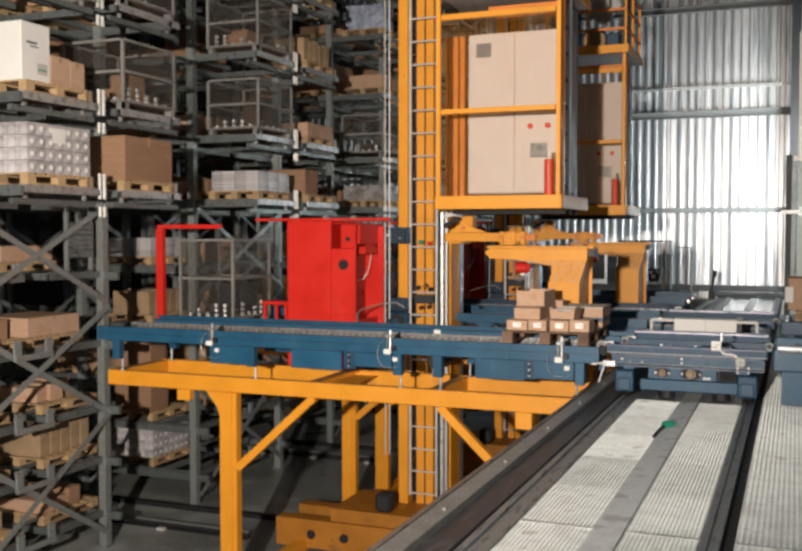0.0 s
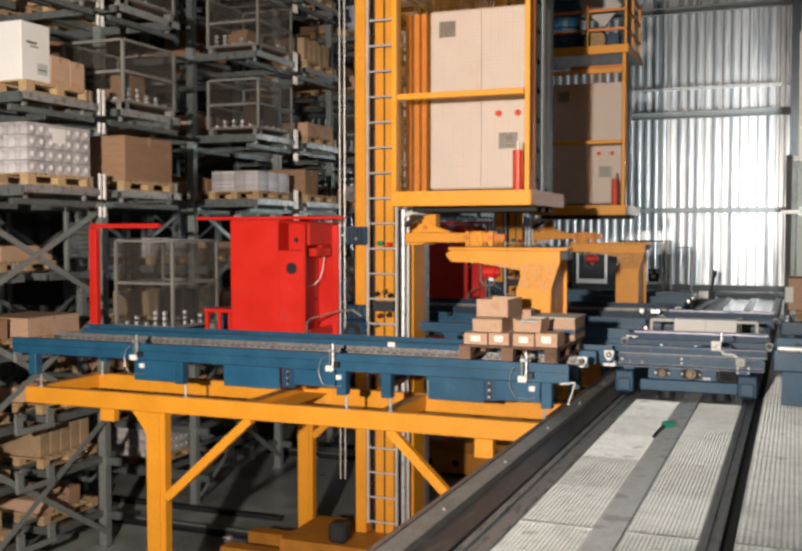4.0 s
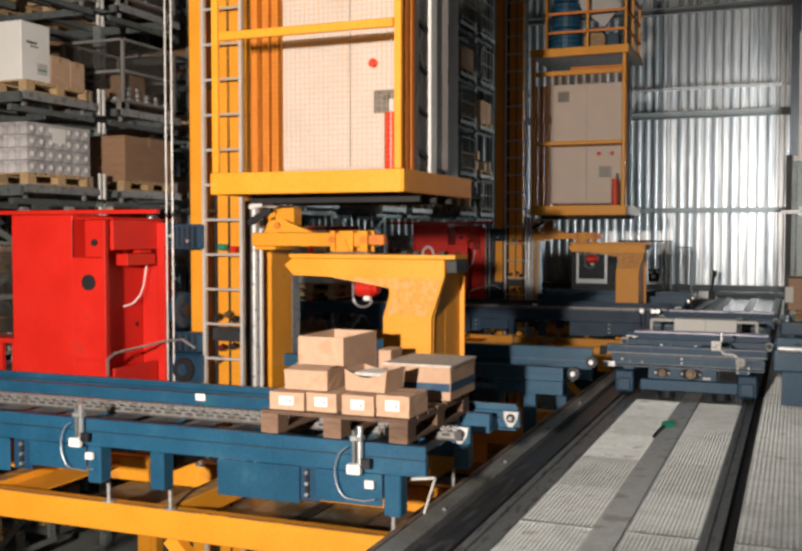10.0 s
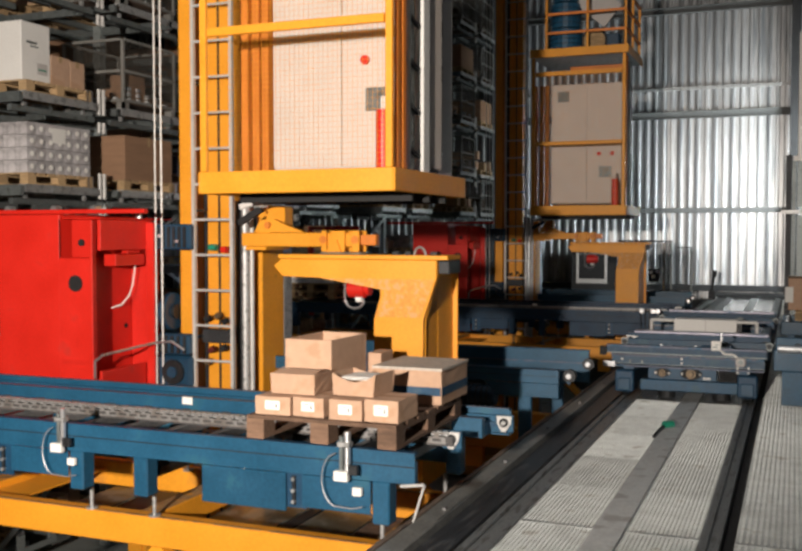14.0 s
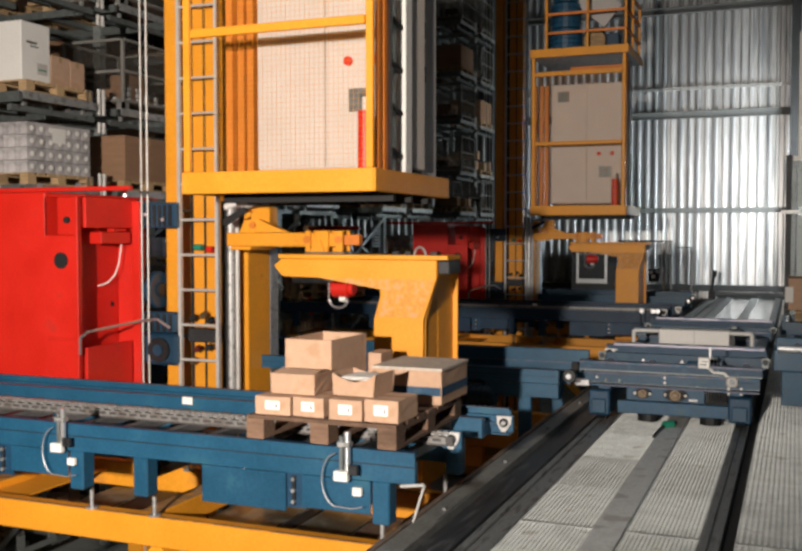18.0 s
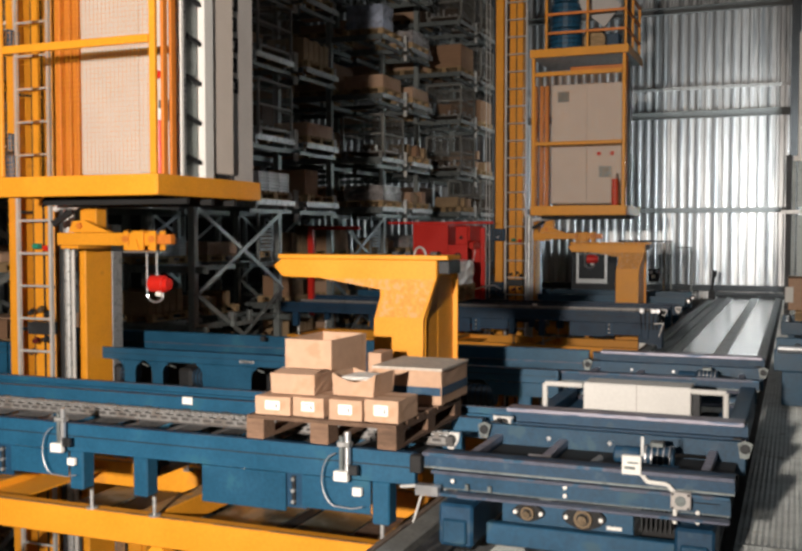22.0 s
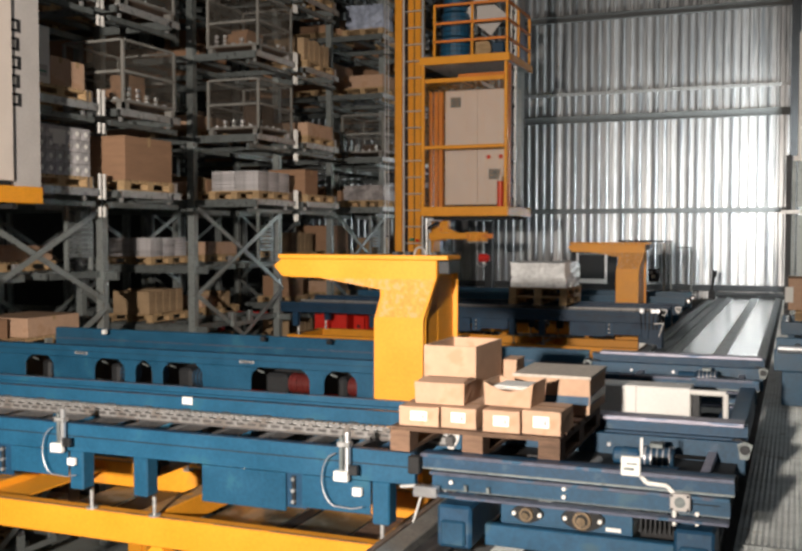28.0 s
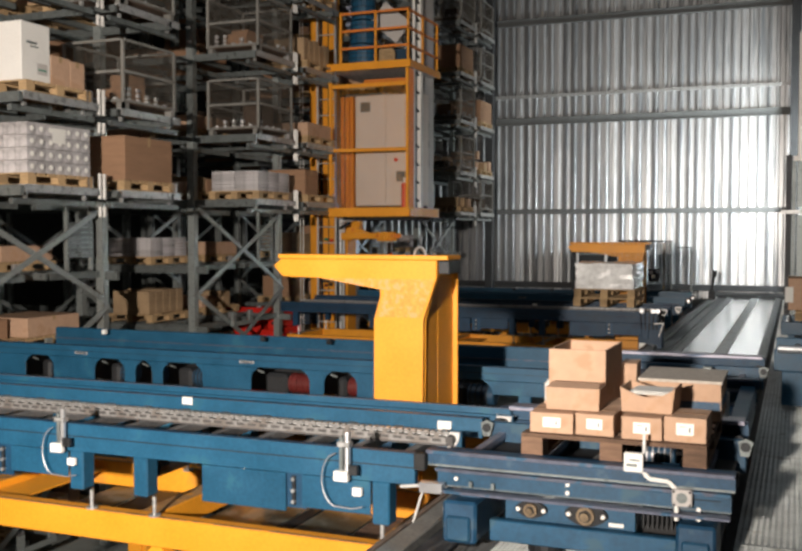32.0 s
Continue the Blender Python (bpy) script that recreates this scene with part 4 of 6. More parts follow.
# ---------------------------------------------------------------- conveyors
XA, XB, ZT = -8.9, -2.03, -0.037


WIDE = 1.44


def conveyor(y0, label, BLUE=BLUE, end_box=False):
    """A two-strand chain conveyor, its chains running along x."""
    c = thing("chain_conveyor", label, "conveyor", "chain conveyors", at=(-5.4, y0 + 0.7, 0.05))
    # side beams: upper C-section, panels below it
    for y, d, zt in ((y0, 0.06, 0.58), (y0 + WIDE, -0.06, 0.625)):
        s = 1 if d > 0 else -1
        part("side_beam", shape(prism, channel(XA, XB, y, 0.40 if s > 0 else 0.44, zt, d), "x", XA, XB if s > 0 else XB + 0.18), BLUE, c)
        B("web_plate", (XA, XB if s > 0 else XB + 0.18, y + s * 0.014, y + s * 0.05, 0.415 if s > 0 else 0.455, zt - 0.05), BLUE, c, 0.003)
        for x0, x1, zb in ((-7.1, -6.55, 0.16), (-5.9, -5.2, 0.16), (-5.02, -4.53, 0.22), (-3.475, -2.875, 0.16), (-2.765, -2.31, 0.195)):
            B("side_panel", (x0, x1, y + s * 0.008 - 0.006, y + s * 0.008 + 0.006, zb, 0.395), BLUE, c, 0.003)
        for x in (-8.6, -6.5, -4.46, -3.945, -2.245):
            B("leg", (x - 0.055, x + 0.055, min(y, y + s * 0.12), max(y, y + s * 0.12), 0.14, 0.399), BLUE, c, 0.008)
            fx, fy = min(x - 0.02, -2.31), y + s * 0.1 + (0.08 if s > 0 else 0)
            part("foot_rod", shape(tube, (fx, fy, ZT + 0.014), (fx, fy, 0.14), 0.014, 8), STEEL, c)
            part("foot_pad", shape(tube, (fx, fy, ZT + 0.001), (fx, fy, ZT + 0.014), 0.042, 10), STEEL, c)
        for x in (-5.1, -2.825):
            B("slot_back", (x - 0.08, x + 0.08, y + s * 0.03 - 0.004, y + s * 0.03 + 0.004, 0.18, 0.395), BLUEGREY, c, 0)
            for z in (0.22, 0.29, 0.36):
                part("slot_bolt", shape(tube, (x, y - s * 0.006, z), (x, y + s * 0.025, z), 0.012, 8), STEEL, c)
            B("slot_rail", (x - 0.012, x + 0.012, y + s * 0.012 - 0.004, y + s * 0.012 + 0.004, 0.2, 0.38), DARK, c, 0)
    # chain rails, the near one behind a slotted strip
    B("back_rail", (XA + 0.1, XB + 0.05, y0 + 1.16, y0 + 1.24, 0.45, 0.588), BLUE, c, 0.004)
    B("back_rail", (XA + 0.1, XB + 0.05, y0 + 1.26, y0 + 1.37, 0.45, 0.54), BLUEGREY, c, 0.004)
    B("beam_seam", (XA, XB, y0 - 0.003, y0 + 0.001, 0.497, 0.503), DARK, c, 0)
    B("worn_edge", (XA, XB, y0 - 0.004, y0 + 0.05, 0.581, 0.586), BLUEGREY, c, 0)
    B("worn_edge", (XA + 0.1, XB + 0.05, y0 + 1.155, y0 + 1.19, 0.5885, 0.591), WORN, c, 0)
    B("worn_edge", (XA, XB + 0.18, y0 + WIDE - 0.064, y0 + WIDE - 0.03, 0.626, 0.63), WORN, c, 0)
    B("tag", (-4.40, -4.31, y0 + 1.152, y0 + 1.156, 0.535, 0.59), PAPER, c, 0)
    B("tag", (-2.30, -2.2, y0 + 1.148, y0 + 1.152, 0.485, 0.555), PAPER, c, 0)
    for y in (y0 + 0.62,):
        B("chain_rail", (XA + 0.1, XB + 0.02, y, y + 0.07, 0.50, 0.56), CHAINBED, c, 0)
        bm = bmesh.new()
        n = 150
        for i in range(n):
            x = XA + 0.1 + (XB - XA - 0.1) * i / n
            box(bm, x, x + 0.03, y + 0.01, y + 0.06, 0.563, 0.59)
        tagged(part("chain", bm, STEEL, c), kind="stuff")
        bm = bmesh.new()
        x, x1 = XA + 0.2, XB - 0.02
        box(bm, x, x1, y - 0.012, y - 0.006, 0.577, 0.588)
        box(bm, x, x1, y - 0.012, y - 0.006, 0.548, 0.558)
        box(bm, x, x1, y - 0.012, y - 0.006, 0.515, 0.529)
        while x < x1:
            box(bm, x, x + 0.03, y - 0.0115, y - 0.0065, 0.558, 0.577)
            box(bm, x + 0.045, x + 0.075, y - 0.0115, y - 0.0065, 0.529, 0.548)
            x += 0.09
        part("slotted_strip", bm, STRIP, c)
    for i in range(19):
        x = XA + 0.25 + i * 0.355
        B("cross_bar", (x, x + 0.06, y0 + 0.06, y0 + WIDE - 0.06, 0.44, 0.50), SLAT, c, 0)
    # drive shaft ends
    for y, x in ((y0 + 0.68, XB), (y0 + WIDE - 0.1, XB + 0.16)):
        part("bearing_flange", shape(prism, [(x - 0.055, 0.585), (x + 0.055, 0.585), (x + 0.045, 0.53), (x + 0.01, 0.475), (x - 0.02, 0.475), (x - 0.05, 0.53)], "y", y - 0.022, y - 0.004), WHITEMETAL, c)
        part("sprocket", shape(tube, (x, y - 0.034, 0.54), (x, y - 0.023, 0.54), 0.032, 16), DARK, c)
        part("shaft_end", shape(tube, (x, y - 0.05, 0.54), (x, y - 0.034, 0.54), 0.014, 12), STEEL, c)
        B("bearing_plate", (x - 0.07, x + 0.06, y + 0.001, y + 0.02, 0.47, 0.59), BLUE, c, 0.004)
    B("cable_tray", (-2.5, XB + 0.15, y0 + WIDE - 0.09, y0 + WIDE - 0.065, 0.5, 0.53), BLUEGREY, c, 0)
    # light barriers with their cables
    for x in () if end_box else (-7.05, -4.55, -2.46):
        B("sensor_post", (x - 0.03, x - 0.008, y0 - 0.05, y0 - 0.015, 0.40, 0.66), RACK, c, 0.003)
        part("sensor_tube", shape(tube, (x + 0.022, y0 - 0.045, 0.46), (x + 0.022, y0 - 0.045, 0.69), 0.02, 12), SILVER, c)
        B("sensor_clamp", (x - 0.035, x + 0.045, y0 - 0.07, y0 - 0.015, 0.60, 0.63), STEEL, c, 0.003)
        B("sensor", (x - 0.05, x + 0.04, y0 - 0.09, y0 - 0.05, 0.40, 0.46), PAPER, c, 0.004)
        B("sensor_eye", (x + 0.04, x + 0.1, y0 - 0.08, y0 - 0.05, 0.44, 0.50), DARK, c, 0.004)
        B("sensor_plug", (x + 0.05, x + 0.11, y0 - 0.045, y0 - 0.015, 0.31, 0.36), PAPER, c, 0.004)
        bm = bmesh.new()
        pts = [(x - 0.05, y0 - 0.06, 0.56)] + [(x - 0.10 * math.sin(a) - 0.04, y0 - 0.06, 0.40 + 0.16 * math.cos(a)) for a in (0.5, 0.8, 1.1, 1.4, 1.7, 2.0, 2.3, 2.6, 2.9)] + [(x + 0.05, y0 - 0.05, 0.235), (x + 0.12, y0 - 0.04, 0.25)]
        for a, b in zip(pts, pts[1:]):
            tube(bm, a, b, 0.004, 6)
        part("cable", bm, GALV2, c)
    if end_box:
        B("drive_box", (-2.36, -1.98, y0 + 0.02, y0 + 0.3, -0.02, 0.39), BLUE, c, 0.01)
        B("drive_plate", (-2.34, -2.24, y0 + 0.012, y0 + 0.018, -0.03, 0.08), PAPER, c, 0)
        for i in range(5):
            part("cable", shape(tube, (-2.3 + 0.06 * i, y0 + 0.005, 0.3), (-2.32 + 0.07 * i, y0 + 0.005, 0.62), 0.012, 6), DARK, c)
        for x in (-2.3, -2.12, -2.05):
            part("fitting", shape(tube, (x, y0 - 0.03, 0.6), (x, y0 + 0.02, 0.6), 0.035, 10), SILVER, c)
    B("label_plate", (-3.98, -3.88, y0 + WIDE - 0.066, y0 + WIDE - 0.061, 0.49, 0.555), PAPER, c, 0)
    B("label_plate", (-2.42, -2.32, y0 + WIDE - 0.066, y0 + WIDE - 0.061, 0.49, 0.555), PAPER, c, 0)
    part("drive_motor", shape(tube, (-4.05, y0 + 0.25, 0.28), (-4.05, y0 + 0.65, 0.28), 0.09, 14), DARK, c)
    part("end_bracket", shape(bar, (-2.1, y0 - 0.05, 0.40), (-1.95, y0 - 0.05, 0.42), 0.016, 0.012), WHITEMETAL, c)
    part("end_bracket", shape(bar, (-1.95, y0 - 0.05, 0.42), (-2.02, y0 - 0.05, 0.2), 0.012, 0.012), WHITEMETAL, c)
    return c


CV = 5.30
conveyor_front = conveyor(CV, "blue chain conveyor carrying cartons on a yellow frame")


def drive_conveyor(y0, label):
    """A conveyor with a plain blue back, its drive bays open towards the front."""
    c = thing("drive_conveyor", label, "conveyor", "conveyors with drive bays", at=(-5.4, y0 + 0.7, 0.05))
    xb = XB + 0.05
    part("side_beam", shape(prism, channel(XA, xb, y0, 0.492, 0.61, 0.06), "x", XA, xb), BLUE, c)
    part("side_beam", shape(prism, channel(XA, xb, y0 + WIDE, 0.30, 0.64, 0.06), "x", XA, xb), BLUE, c)
    B("back_plate", (XA, xb, y0 + WIDE - 0.02, y0 + WIDE - 0.003, 0.31, 0.632), BLUE, c, 0.003)
    B("worn_edge", (XA, xb, y0 + WIDE - 0.03, y0 + WIDE - 0.021, 0.50, 0.512), WORN, c, 0)
    B("worn_edge", (XA, xb, y0 - 0.004, y0 + 0.05, 0.611, 0.617), BLUEGREY, c, 0)
    B("chain_rail", (XA + 0.1, xb, y0 + 0.5, y0 + 0.56, 0.42, 0.55), BLUE, c, 0)
    B("beam_seam", (XA, xb, y0 - 0.003, y0 + 0.001, 0.555, 0.559), DARK, c, 0)
    edges = [XA]
    for x0, x1 in ((-8.1, -7.7), (-7.14, -6.74), (-6.6, -6.38), (-6.25, -5.75), (-5.17, -4.5), (-4.34, -3.98), (-3.2, -2.6)):
        edges += [x0, x1]
        mid = (x0 + x1) / 2
        red = -5.2 < x0 < -3.5
        drive = part("drive_motor", shape(tube, (mid - 0.02, y0 + 0.3, 0.3), (x1 - 0.05, y0 + 0.3, 0.3), 0.1, 16, bevel=0.012), DARKRED if red else MOTOR, c)
        for i in range(4):
            x = mid + 0.01 + (x1 - mid - 0.08) * i / 4
            part("cooling_rib", shape(tube, (x, y0 + 0.3, 0.3), (x + 0.01, y0 + 0.3, 0.3), 0.11, 16), DARKRED if red else DARK, drive)
        part("gear_case", shape(box, x0 + 0.05, mid - 0.025, y0 + 0.2, y0 + 0.42, 0.17, 0.4, bevel=0.03), DARK, c)
        part("drive_shaft", shape(tube, (x0 + 0.03, y0 + 0.1, 0.44), (x0 + 0.1, y0 + 0.1, 0.42), 0.012, 8), RACK, c)
        for a, b in ((x0, 1), (x1, -1)):
            part("corner_web", shape(prism, [(a, 0.487), (a + b * 0.09, 0.487), (a + b * 0.05, 0.46), (a + b * 0.02, 0.43), (a, 0.38)], "y", y0 + 0.003, y0 + 0.013), BLUE, c)
    edges.append(xb)
    for x0, x1 in zip(edges[::2], edges[1::2]):
        B("skirt", (x0, x1, y0 + 0.002, y0 + 0.014, 0.12 if x0 < -2.7 else 0.36, 0.488), BLUE, c, 0.003)
    B("sill", (XA, -3.2, y0 + 0.004, y0 + 0.05, 0.08, 0.117), BLUE, c, 0.003)
    B("inner_wall", (XA, -3.2, y0 + 0.9, y0 + 0.92, 0.1, 0.42), DARK, c, 0)
    for x in (-7.4, -5.3):
        B("type_plate", (x, x + 0.17, y0 - 0.003, y0 - 0.0005, 0.525, 0.548), GREYCOVER, c, 0)
        B("type_text", (x + 0.015, x + 0.155, y0 - 0.0045, y0 - 0.0032, 0.53, 0.543), BLACK, c, 0)
    for x in (-8.0, -5.75, -4.9):
        B("sensor", (x, x + 0.05, y0 + 1.2, y0 + 1.26, 0.602, 0.66), DARK if x > -6 else PAPER, c, 0.006)
    for x in (XA + 0.3, -5.4, -2.3):
        for y in (y0 + 0.05, y0 + WIDE - 0.05):
            B("leg", (x - 0.06, x + 0.06, y - 0.03, y + 0.03, -0.07, 0.425), BLUE, c, 0.006)
    for y in (y0 + 0.3, y0 + 1.2):
        part("sprocket", shape(tube, (XB + 0.09, y - 0.03, 0.53), (XB + 0.09, y + 0.03, 0.53), 0.06, 16), DARK, c)
        part("shaft_end", shape(tube, (XB + 0.09, y - 0.06, 0.53), (XB + 0.09, y - 0.03, 0.53), 0.025, 12), SILVER, c)
    return c


conveyor_mid = drive_conveyor(CV + 3.5, "empty blue conveyor with open drive bays")
# same build as the front conveyor, in a darker blue
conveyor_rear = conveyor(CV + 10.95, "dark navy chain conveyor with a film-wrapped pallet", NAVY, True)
conveyor_last = copy_thing(conveyor_mid, Matrix.Translation(conveyor_mid.location + Vector((0, 10.95, 0))))
tagged(conveyor_last, "empty blue conveyor close to the end wall")


def bridge(label):
    """The yellow portal that carries the conveyors on both sides of a crane, its legs on floor wheels."""
    f = thing("support_frame", label, "frame", "yellow portal frames", at=(-5.4, 7.9, FLOOR))
    zt = ZT
    xa, xb = -8.85, -2.26
    for y in (YA, YB, 9.3, 10.15):
        B("long_beam", (xa, xb, y - 0.06, y + 0.06, zt - 0.2, zt), YELLOW, f, 0.008)
        B("worn_flange", (xa + 0.01, xb - 0.01, y - 0.058, y - 0.03, zt + 0.0005, zt + 0.004), RUBBED, f, 0)
    for a, b in ((YA, YB), (9.3, 10.15)):
        for x in (xa + 0.06, -5.72, -4.08, xb - 0.06):
            B("cross_beam", (x - 0.075, x + 0.075, a + 0.062, b - 0.062, zt - 0.18, zt - 0.01), YELLOW, f, 0.006)
            B("worn_top", (x - 0.07, x + 0.07, a + 0.07, b - 0.07, zt - 0.0095, zt - 0.006), RUBBED, f, 0)
        for x0, x1, z, mt in ((-5.64, -5.3, 0.06, YELLOW), (-5.2, -4.85, 0.2, OILY), (-4.82, -4.2, 0.2, DARK), (-4.0, -3.42, 0.2, OILY), (-3.4, -3.3, 0.2, BLACK), (-3.28, -2.86, 0.2, OILY), (-2.84, -2.42, 0.2, WOODOLD)):
            B("drip_plate", (x0, x1, a + 0.065, b - 0.065, zt - z - 0.012, zt - z), mt, f, 0.002)
        part("pipe", shape(tube, (-4.0, a + 0.16, zt - 0.17), (-2.45, a + 0.22, zt - 0.17), 0.022, 8), BLACK, f)
    zb = zt - 0.202
    for y in (YA, 9.3):
        B("leg", (-7.02, -6.80, y - 0.06, y + 0.08, FLOOR + 0.2, zb), YELLOW, f, 0.01)
        B("leg_flange", (-7.04, -6.86, y - 0.08, y - 0.061, FLOOR + 0.2, zb), YELLOW, f, 0.003)
        part("gusset", shape(prism, [(-7.26, zb - 0.001), (-7.03, zb - 0.001), (-7.03, zb - 0.36), (-7.1, zb - 0.2)], "y", y - 0.05, y + 0.05), YELLOW, f)
        B("hanger", (-7.72, -7.52, y - 0.055, y + 0.05, zb - 0.15, zb - 0.002), YELLOW, f)
        part("brace", shape(bar, (-6.8, y, -1.24), (-5.68, y, zb), 0.1, 0.09), YELLOW, f)
        part("brace", shape(bar, (-3.98, y, zb), (-2.45, y, -1.7), 0.1, 0.09), YELLOW, f)
        B("hanger", (-3.03, -2.83, y - 0.055, y + 0.05, zb - 0.2, zb - 0.002), YELLOW, f)
        B("leg", (-2.5, -2.3, y - 0.07, y + 0.07, FLOOR + 0.2, zb), YELLOW, f, 0.01)
    B("foot_beam", (-7.0, -6.82, YA - 0.2, 10.35, FLOOR + 0.05, FLOOR + 0.198), YELLOW, f)
    B("foot_beam", (-2.48, -2.32, YA - 0.2, 10.35, FLOOR + 0.05, FLOOR + 0.198), YELLOW, f)
    return f


YA, YB = 5.51, 6.75
bridge_front = bridge("yellow steel portal frame under the moving conveyors")
bridge_rear = copy_thing(bridge_front, Matrix.Translation(bridge_front.location + Vector((0, 10.95, 0))))


def jib(dy):
    """The bent yellow lifting gantry beside the conveyor's end."""
    y0, y1 = 6.95 + dy, 7.3 + dy
    j = thing("gantry_arm", "bent yellow gantry arm with a scraped elbow", "gantry", "yellow gantry arms", at=(-2.7, 7.1 + dy, -0.08))
    part("column", shape(prism, [(-3.0, -0.08), (-2.60, -0.08), (-2.60, 1.21), (-2.49, 1.52), (-2.49, 1.655), (-3.80, 1.655), (-3.87, 1.60), (-3.79, 1.515), (-3.46, 1.51), (-2.92, 1.43), (-3.0, 1.20)], "y", y0, y0 + 0.06, bevel=0.006), YELLOW, j)
    part("arm_body", shape(prism, [(-2.97, -0.08), (-2.606, -0.08), (-2.606, 1.64), (-3.7, 1.64), (-3.7, 1.54), (-3.4, 1.53), (-2.97, 1.45)], "y", y0 + 0.062, y1), YELLOW, j)
    part("scraped_patch", shape(prism, [(-3.44, 1.506), (-2.905, 1.425), (-2.985, 1.22), (-2.62, 1.22), (-2.505, 1.51)], "y", y0 - 0.004, y0 - 0.001), SCRAPED, j, "scraped paint on the elbow")
    B("top_rail", (-3.84, -2.41, y0 + 0.02, y1 - 0.02, 1.657, 1.69), YELLOW, j, 0.004)
    B("side_cap", (-2.628, -2.41, y0 + 0.062, y1 - 0.02, 1.55, 1.65), DARK, j)
    B("rear_column", (-2.96, -2.604, y1 + 0.002, y1 + 0.37, -0.08, 1.53), YELLOW, j, 0.004)
    B("rear_flange", (-2.99, -2.565, y1 + 0.373, y1 + 0.39, -0.08, 1.545), YELLOW, j, 0.003)
    for x in (-2.86, -2.76, -2.55):
        B("lug", (x - 0.025, x + 0.025, y0 + 0.1, y0 + 0.2, 1.691, 1.715), DARK, j, 0)
    bm = bmesh.new()
    for i in range(8):
        a, b = math.pi * i / 8, math.pi * (i + 1) / 8
        tube(bm, (-2.66 + 0.045 * math.cos(a), y0 + 0.1, 1.691 + 0.06 * math.sin(a)), (-2.66 + 0.045 * math.cos(b), y0 + 0.1, 1.691 + 0.06 * math.sin(b)), 0.01, 6)
    part("lifting_eye", bm, SILVER, j)
    return j


jib_front = jib(0)
jib_rear = copy_thing(jib_front, Matrix.Translation(jib_front.location + Vector((0, 10.95, 0))))

# ---------------------------------------------------------------- transfer car
CAR0 = Vector((-1.1, 7.8, 0.0))


def transfer_car():
    c = thing("transfer_car", "blue transfer car on floor rails with two chain tracks", "vehicle", at=CAR0)
    xa, xb = -1.95, -0.27
    for y0 in (5.22, 8.78):
        for y, s in ((y0, 1), (y0 + 1.5, -1)):
            part("side_beam", shape(prism, channel(xa, xb, y, 0.525, 0.62, 0.07 * s), "x", xa, xb), BLUEGREY, c)
            part("lower_beam", shape(prism, channel(xa, xb, y + 0.02 * s, 0.405, 0.52, 0.06 * s), "x", xa + 0.05, xb - 0.02), CARBLUE, c)
            B("edge_rub", (xa, xb, y - 0.004 * s - 0.003, y - 0.004 * s + 0.003, 0.525, 0.535), RACK, c, 0)
            B("edge_rub", (xa + 0.05, xb - 0.02, y + 0.016 * s - 0.003, y + 0.016 * s + 0.003, 0.409, 0.414), RACK, c, 0)
            B("top_lip", (xa, xb, y - 0.022 * s - 0.022, y - 0.022 * s + 0.022, 0.60, 0.622), WORN, c, 0.003)
            B("ledge", (xa + 0.05, xb - 0.02, y - 0.014 * s - 0.02, y - 0.014 * s + 0.02, 0.50, 0.5195), WORN, c, 0.003)
            B("base_flange", (xa + 0.03, xb - 0.02, y - 0.035 * s - 0.035, y - 0.035 * s + 0.035, 0.386, 0.403), WORN, c, 0.003)
        B("chain_rail", (xa + 0.02, xb, y0 + 0.3, y0 + 0.35, 0.48, 0.56), DARK, c, 0)
        B("chain_rail", (xa + 0.02, xb, y0 + 1.16, y0 + 1.21, 0.36, 0.57), CARBLUE, c, 0.004)
        for x in (-1.5, -1.1, -0.7):
            part("bolt", shape(tube, (x, y0 + 1.145, 0.5), (x, y0 + 1.158, 0.5), 0.014, 8), SILVER, c)
        for x in (-1.84, -1.40, -0.46):
            B("cross_bar", (x - 0.027, x + 0.027, y0 + 0.08, y0 + 1.155, 0.46, 0.505), LILAC, c, 0.004)
            B("bar_web", (x - 0.02, x + 0.02, y0 + 0.085, y0 + 1.15, 0.42, 0.459), CARBLUE, c, 0)
        for x in (xa + 0.06, xb - 0.05):
            part("sprocket", shape(tube, (x, y0 + 1.22, 0.53), (x, y0 + 1.27, 0.53), 0.05, 14), DARK, c)
            part("shaft_end", shape(tube, (x, y0 + 1.19, 0.53), (x, y0 + 1.22, 0.53), 0.025, 12), SILVER, c)
        B("wear_strip", (xa + 0.1, xb - 0.02, y0 + 1.36, y0 + 1.52, 0.6225, 0.65), LILAC, c, 0.003)
        B("drip_tray", (xa + 0.1, xb - 0.05, y0 + 0.1, y0 + 1.15, 0.435, 0.441), BLACK, c, 0)
        part("gear_motor", shape(tube, (-1.5, y0 + 0.62, 0.46), (-1.36, y0 + 0.62, 0.46), 0.05, 14), GALV2, c)
        part("cross_shaft", shape(tube, (-1.14, y0 + 0.1, 0.5), (-1.08, y0 + 0.7, 0.5), 0.022, 10), STEEL, c)
        part("gear_case", shape(tube, (-1.02, y0 + 0.86, 0.50), (-0.86, y0 + 0.86, 0.50), 0.055, 14, bevel=0.01), BLUEGREY, c)
        motor = part("gear_motor", shape(tube, (-0.855, y0 + 0.86, 0.50), (-0.66, y0 + 0.86, 0.50), 0.068, 16, bevel=0.01), MOTOR, c)
        for i in range(5):
            part("cooling_rib", shape(tube, (-0.83 + 0.035 * i, y0 + 0.86, 0.50), (-0.822 + 0.035 * i, y0 + 0.86, 0.50), 0.074, 16), GALV2, motor)
        B("terminal_box", (-0.80, -0.72, y0 + 0.80, y0 + 0.88, 0.57, 0.60), RACK, c, 0.005)
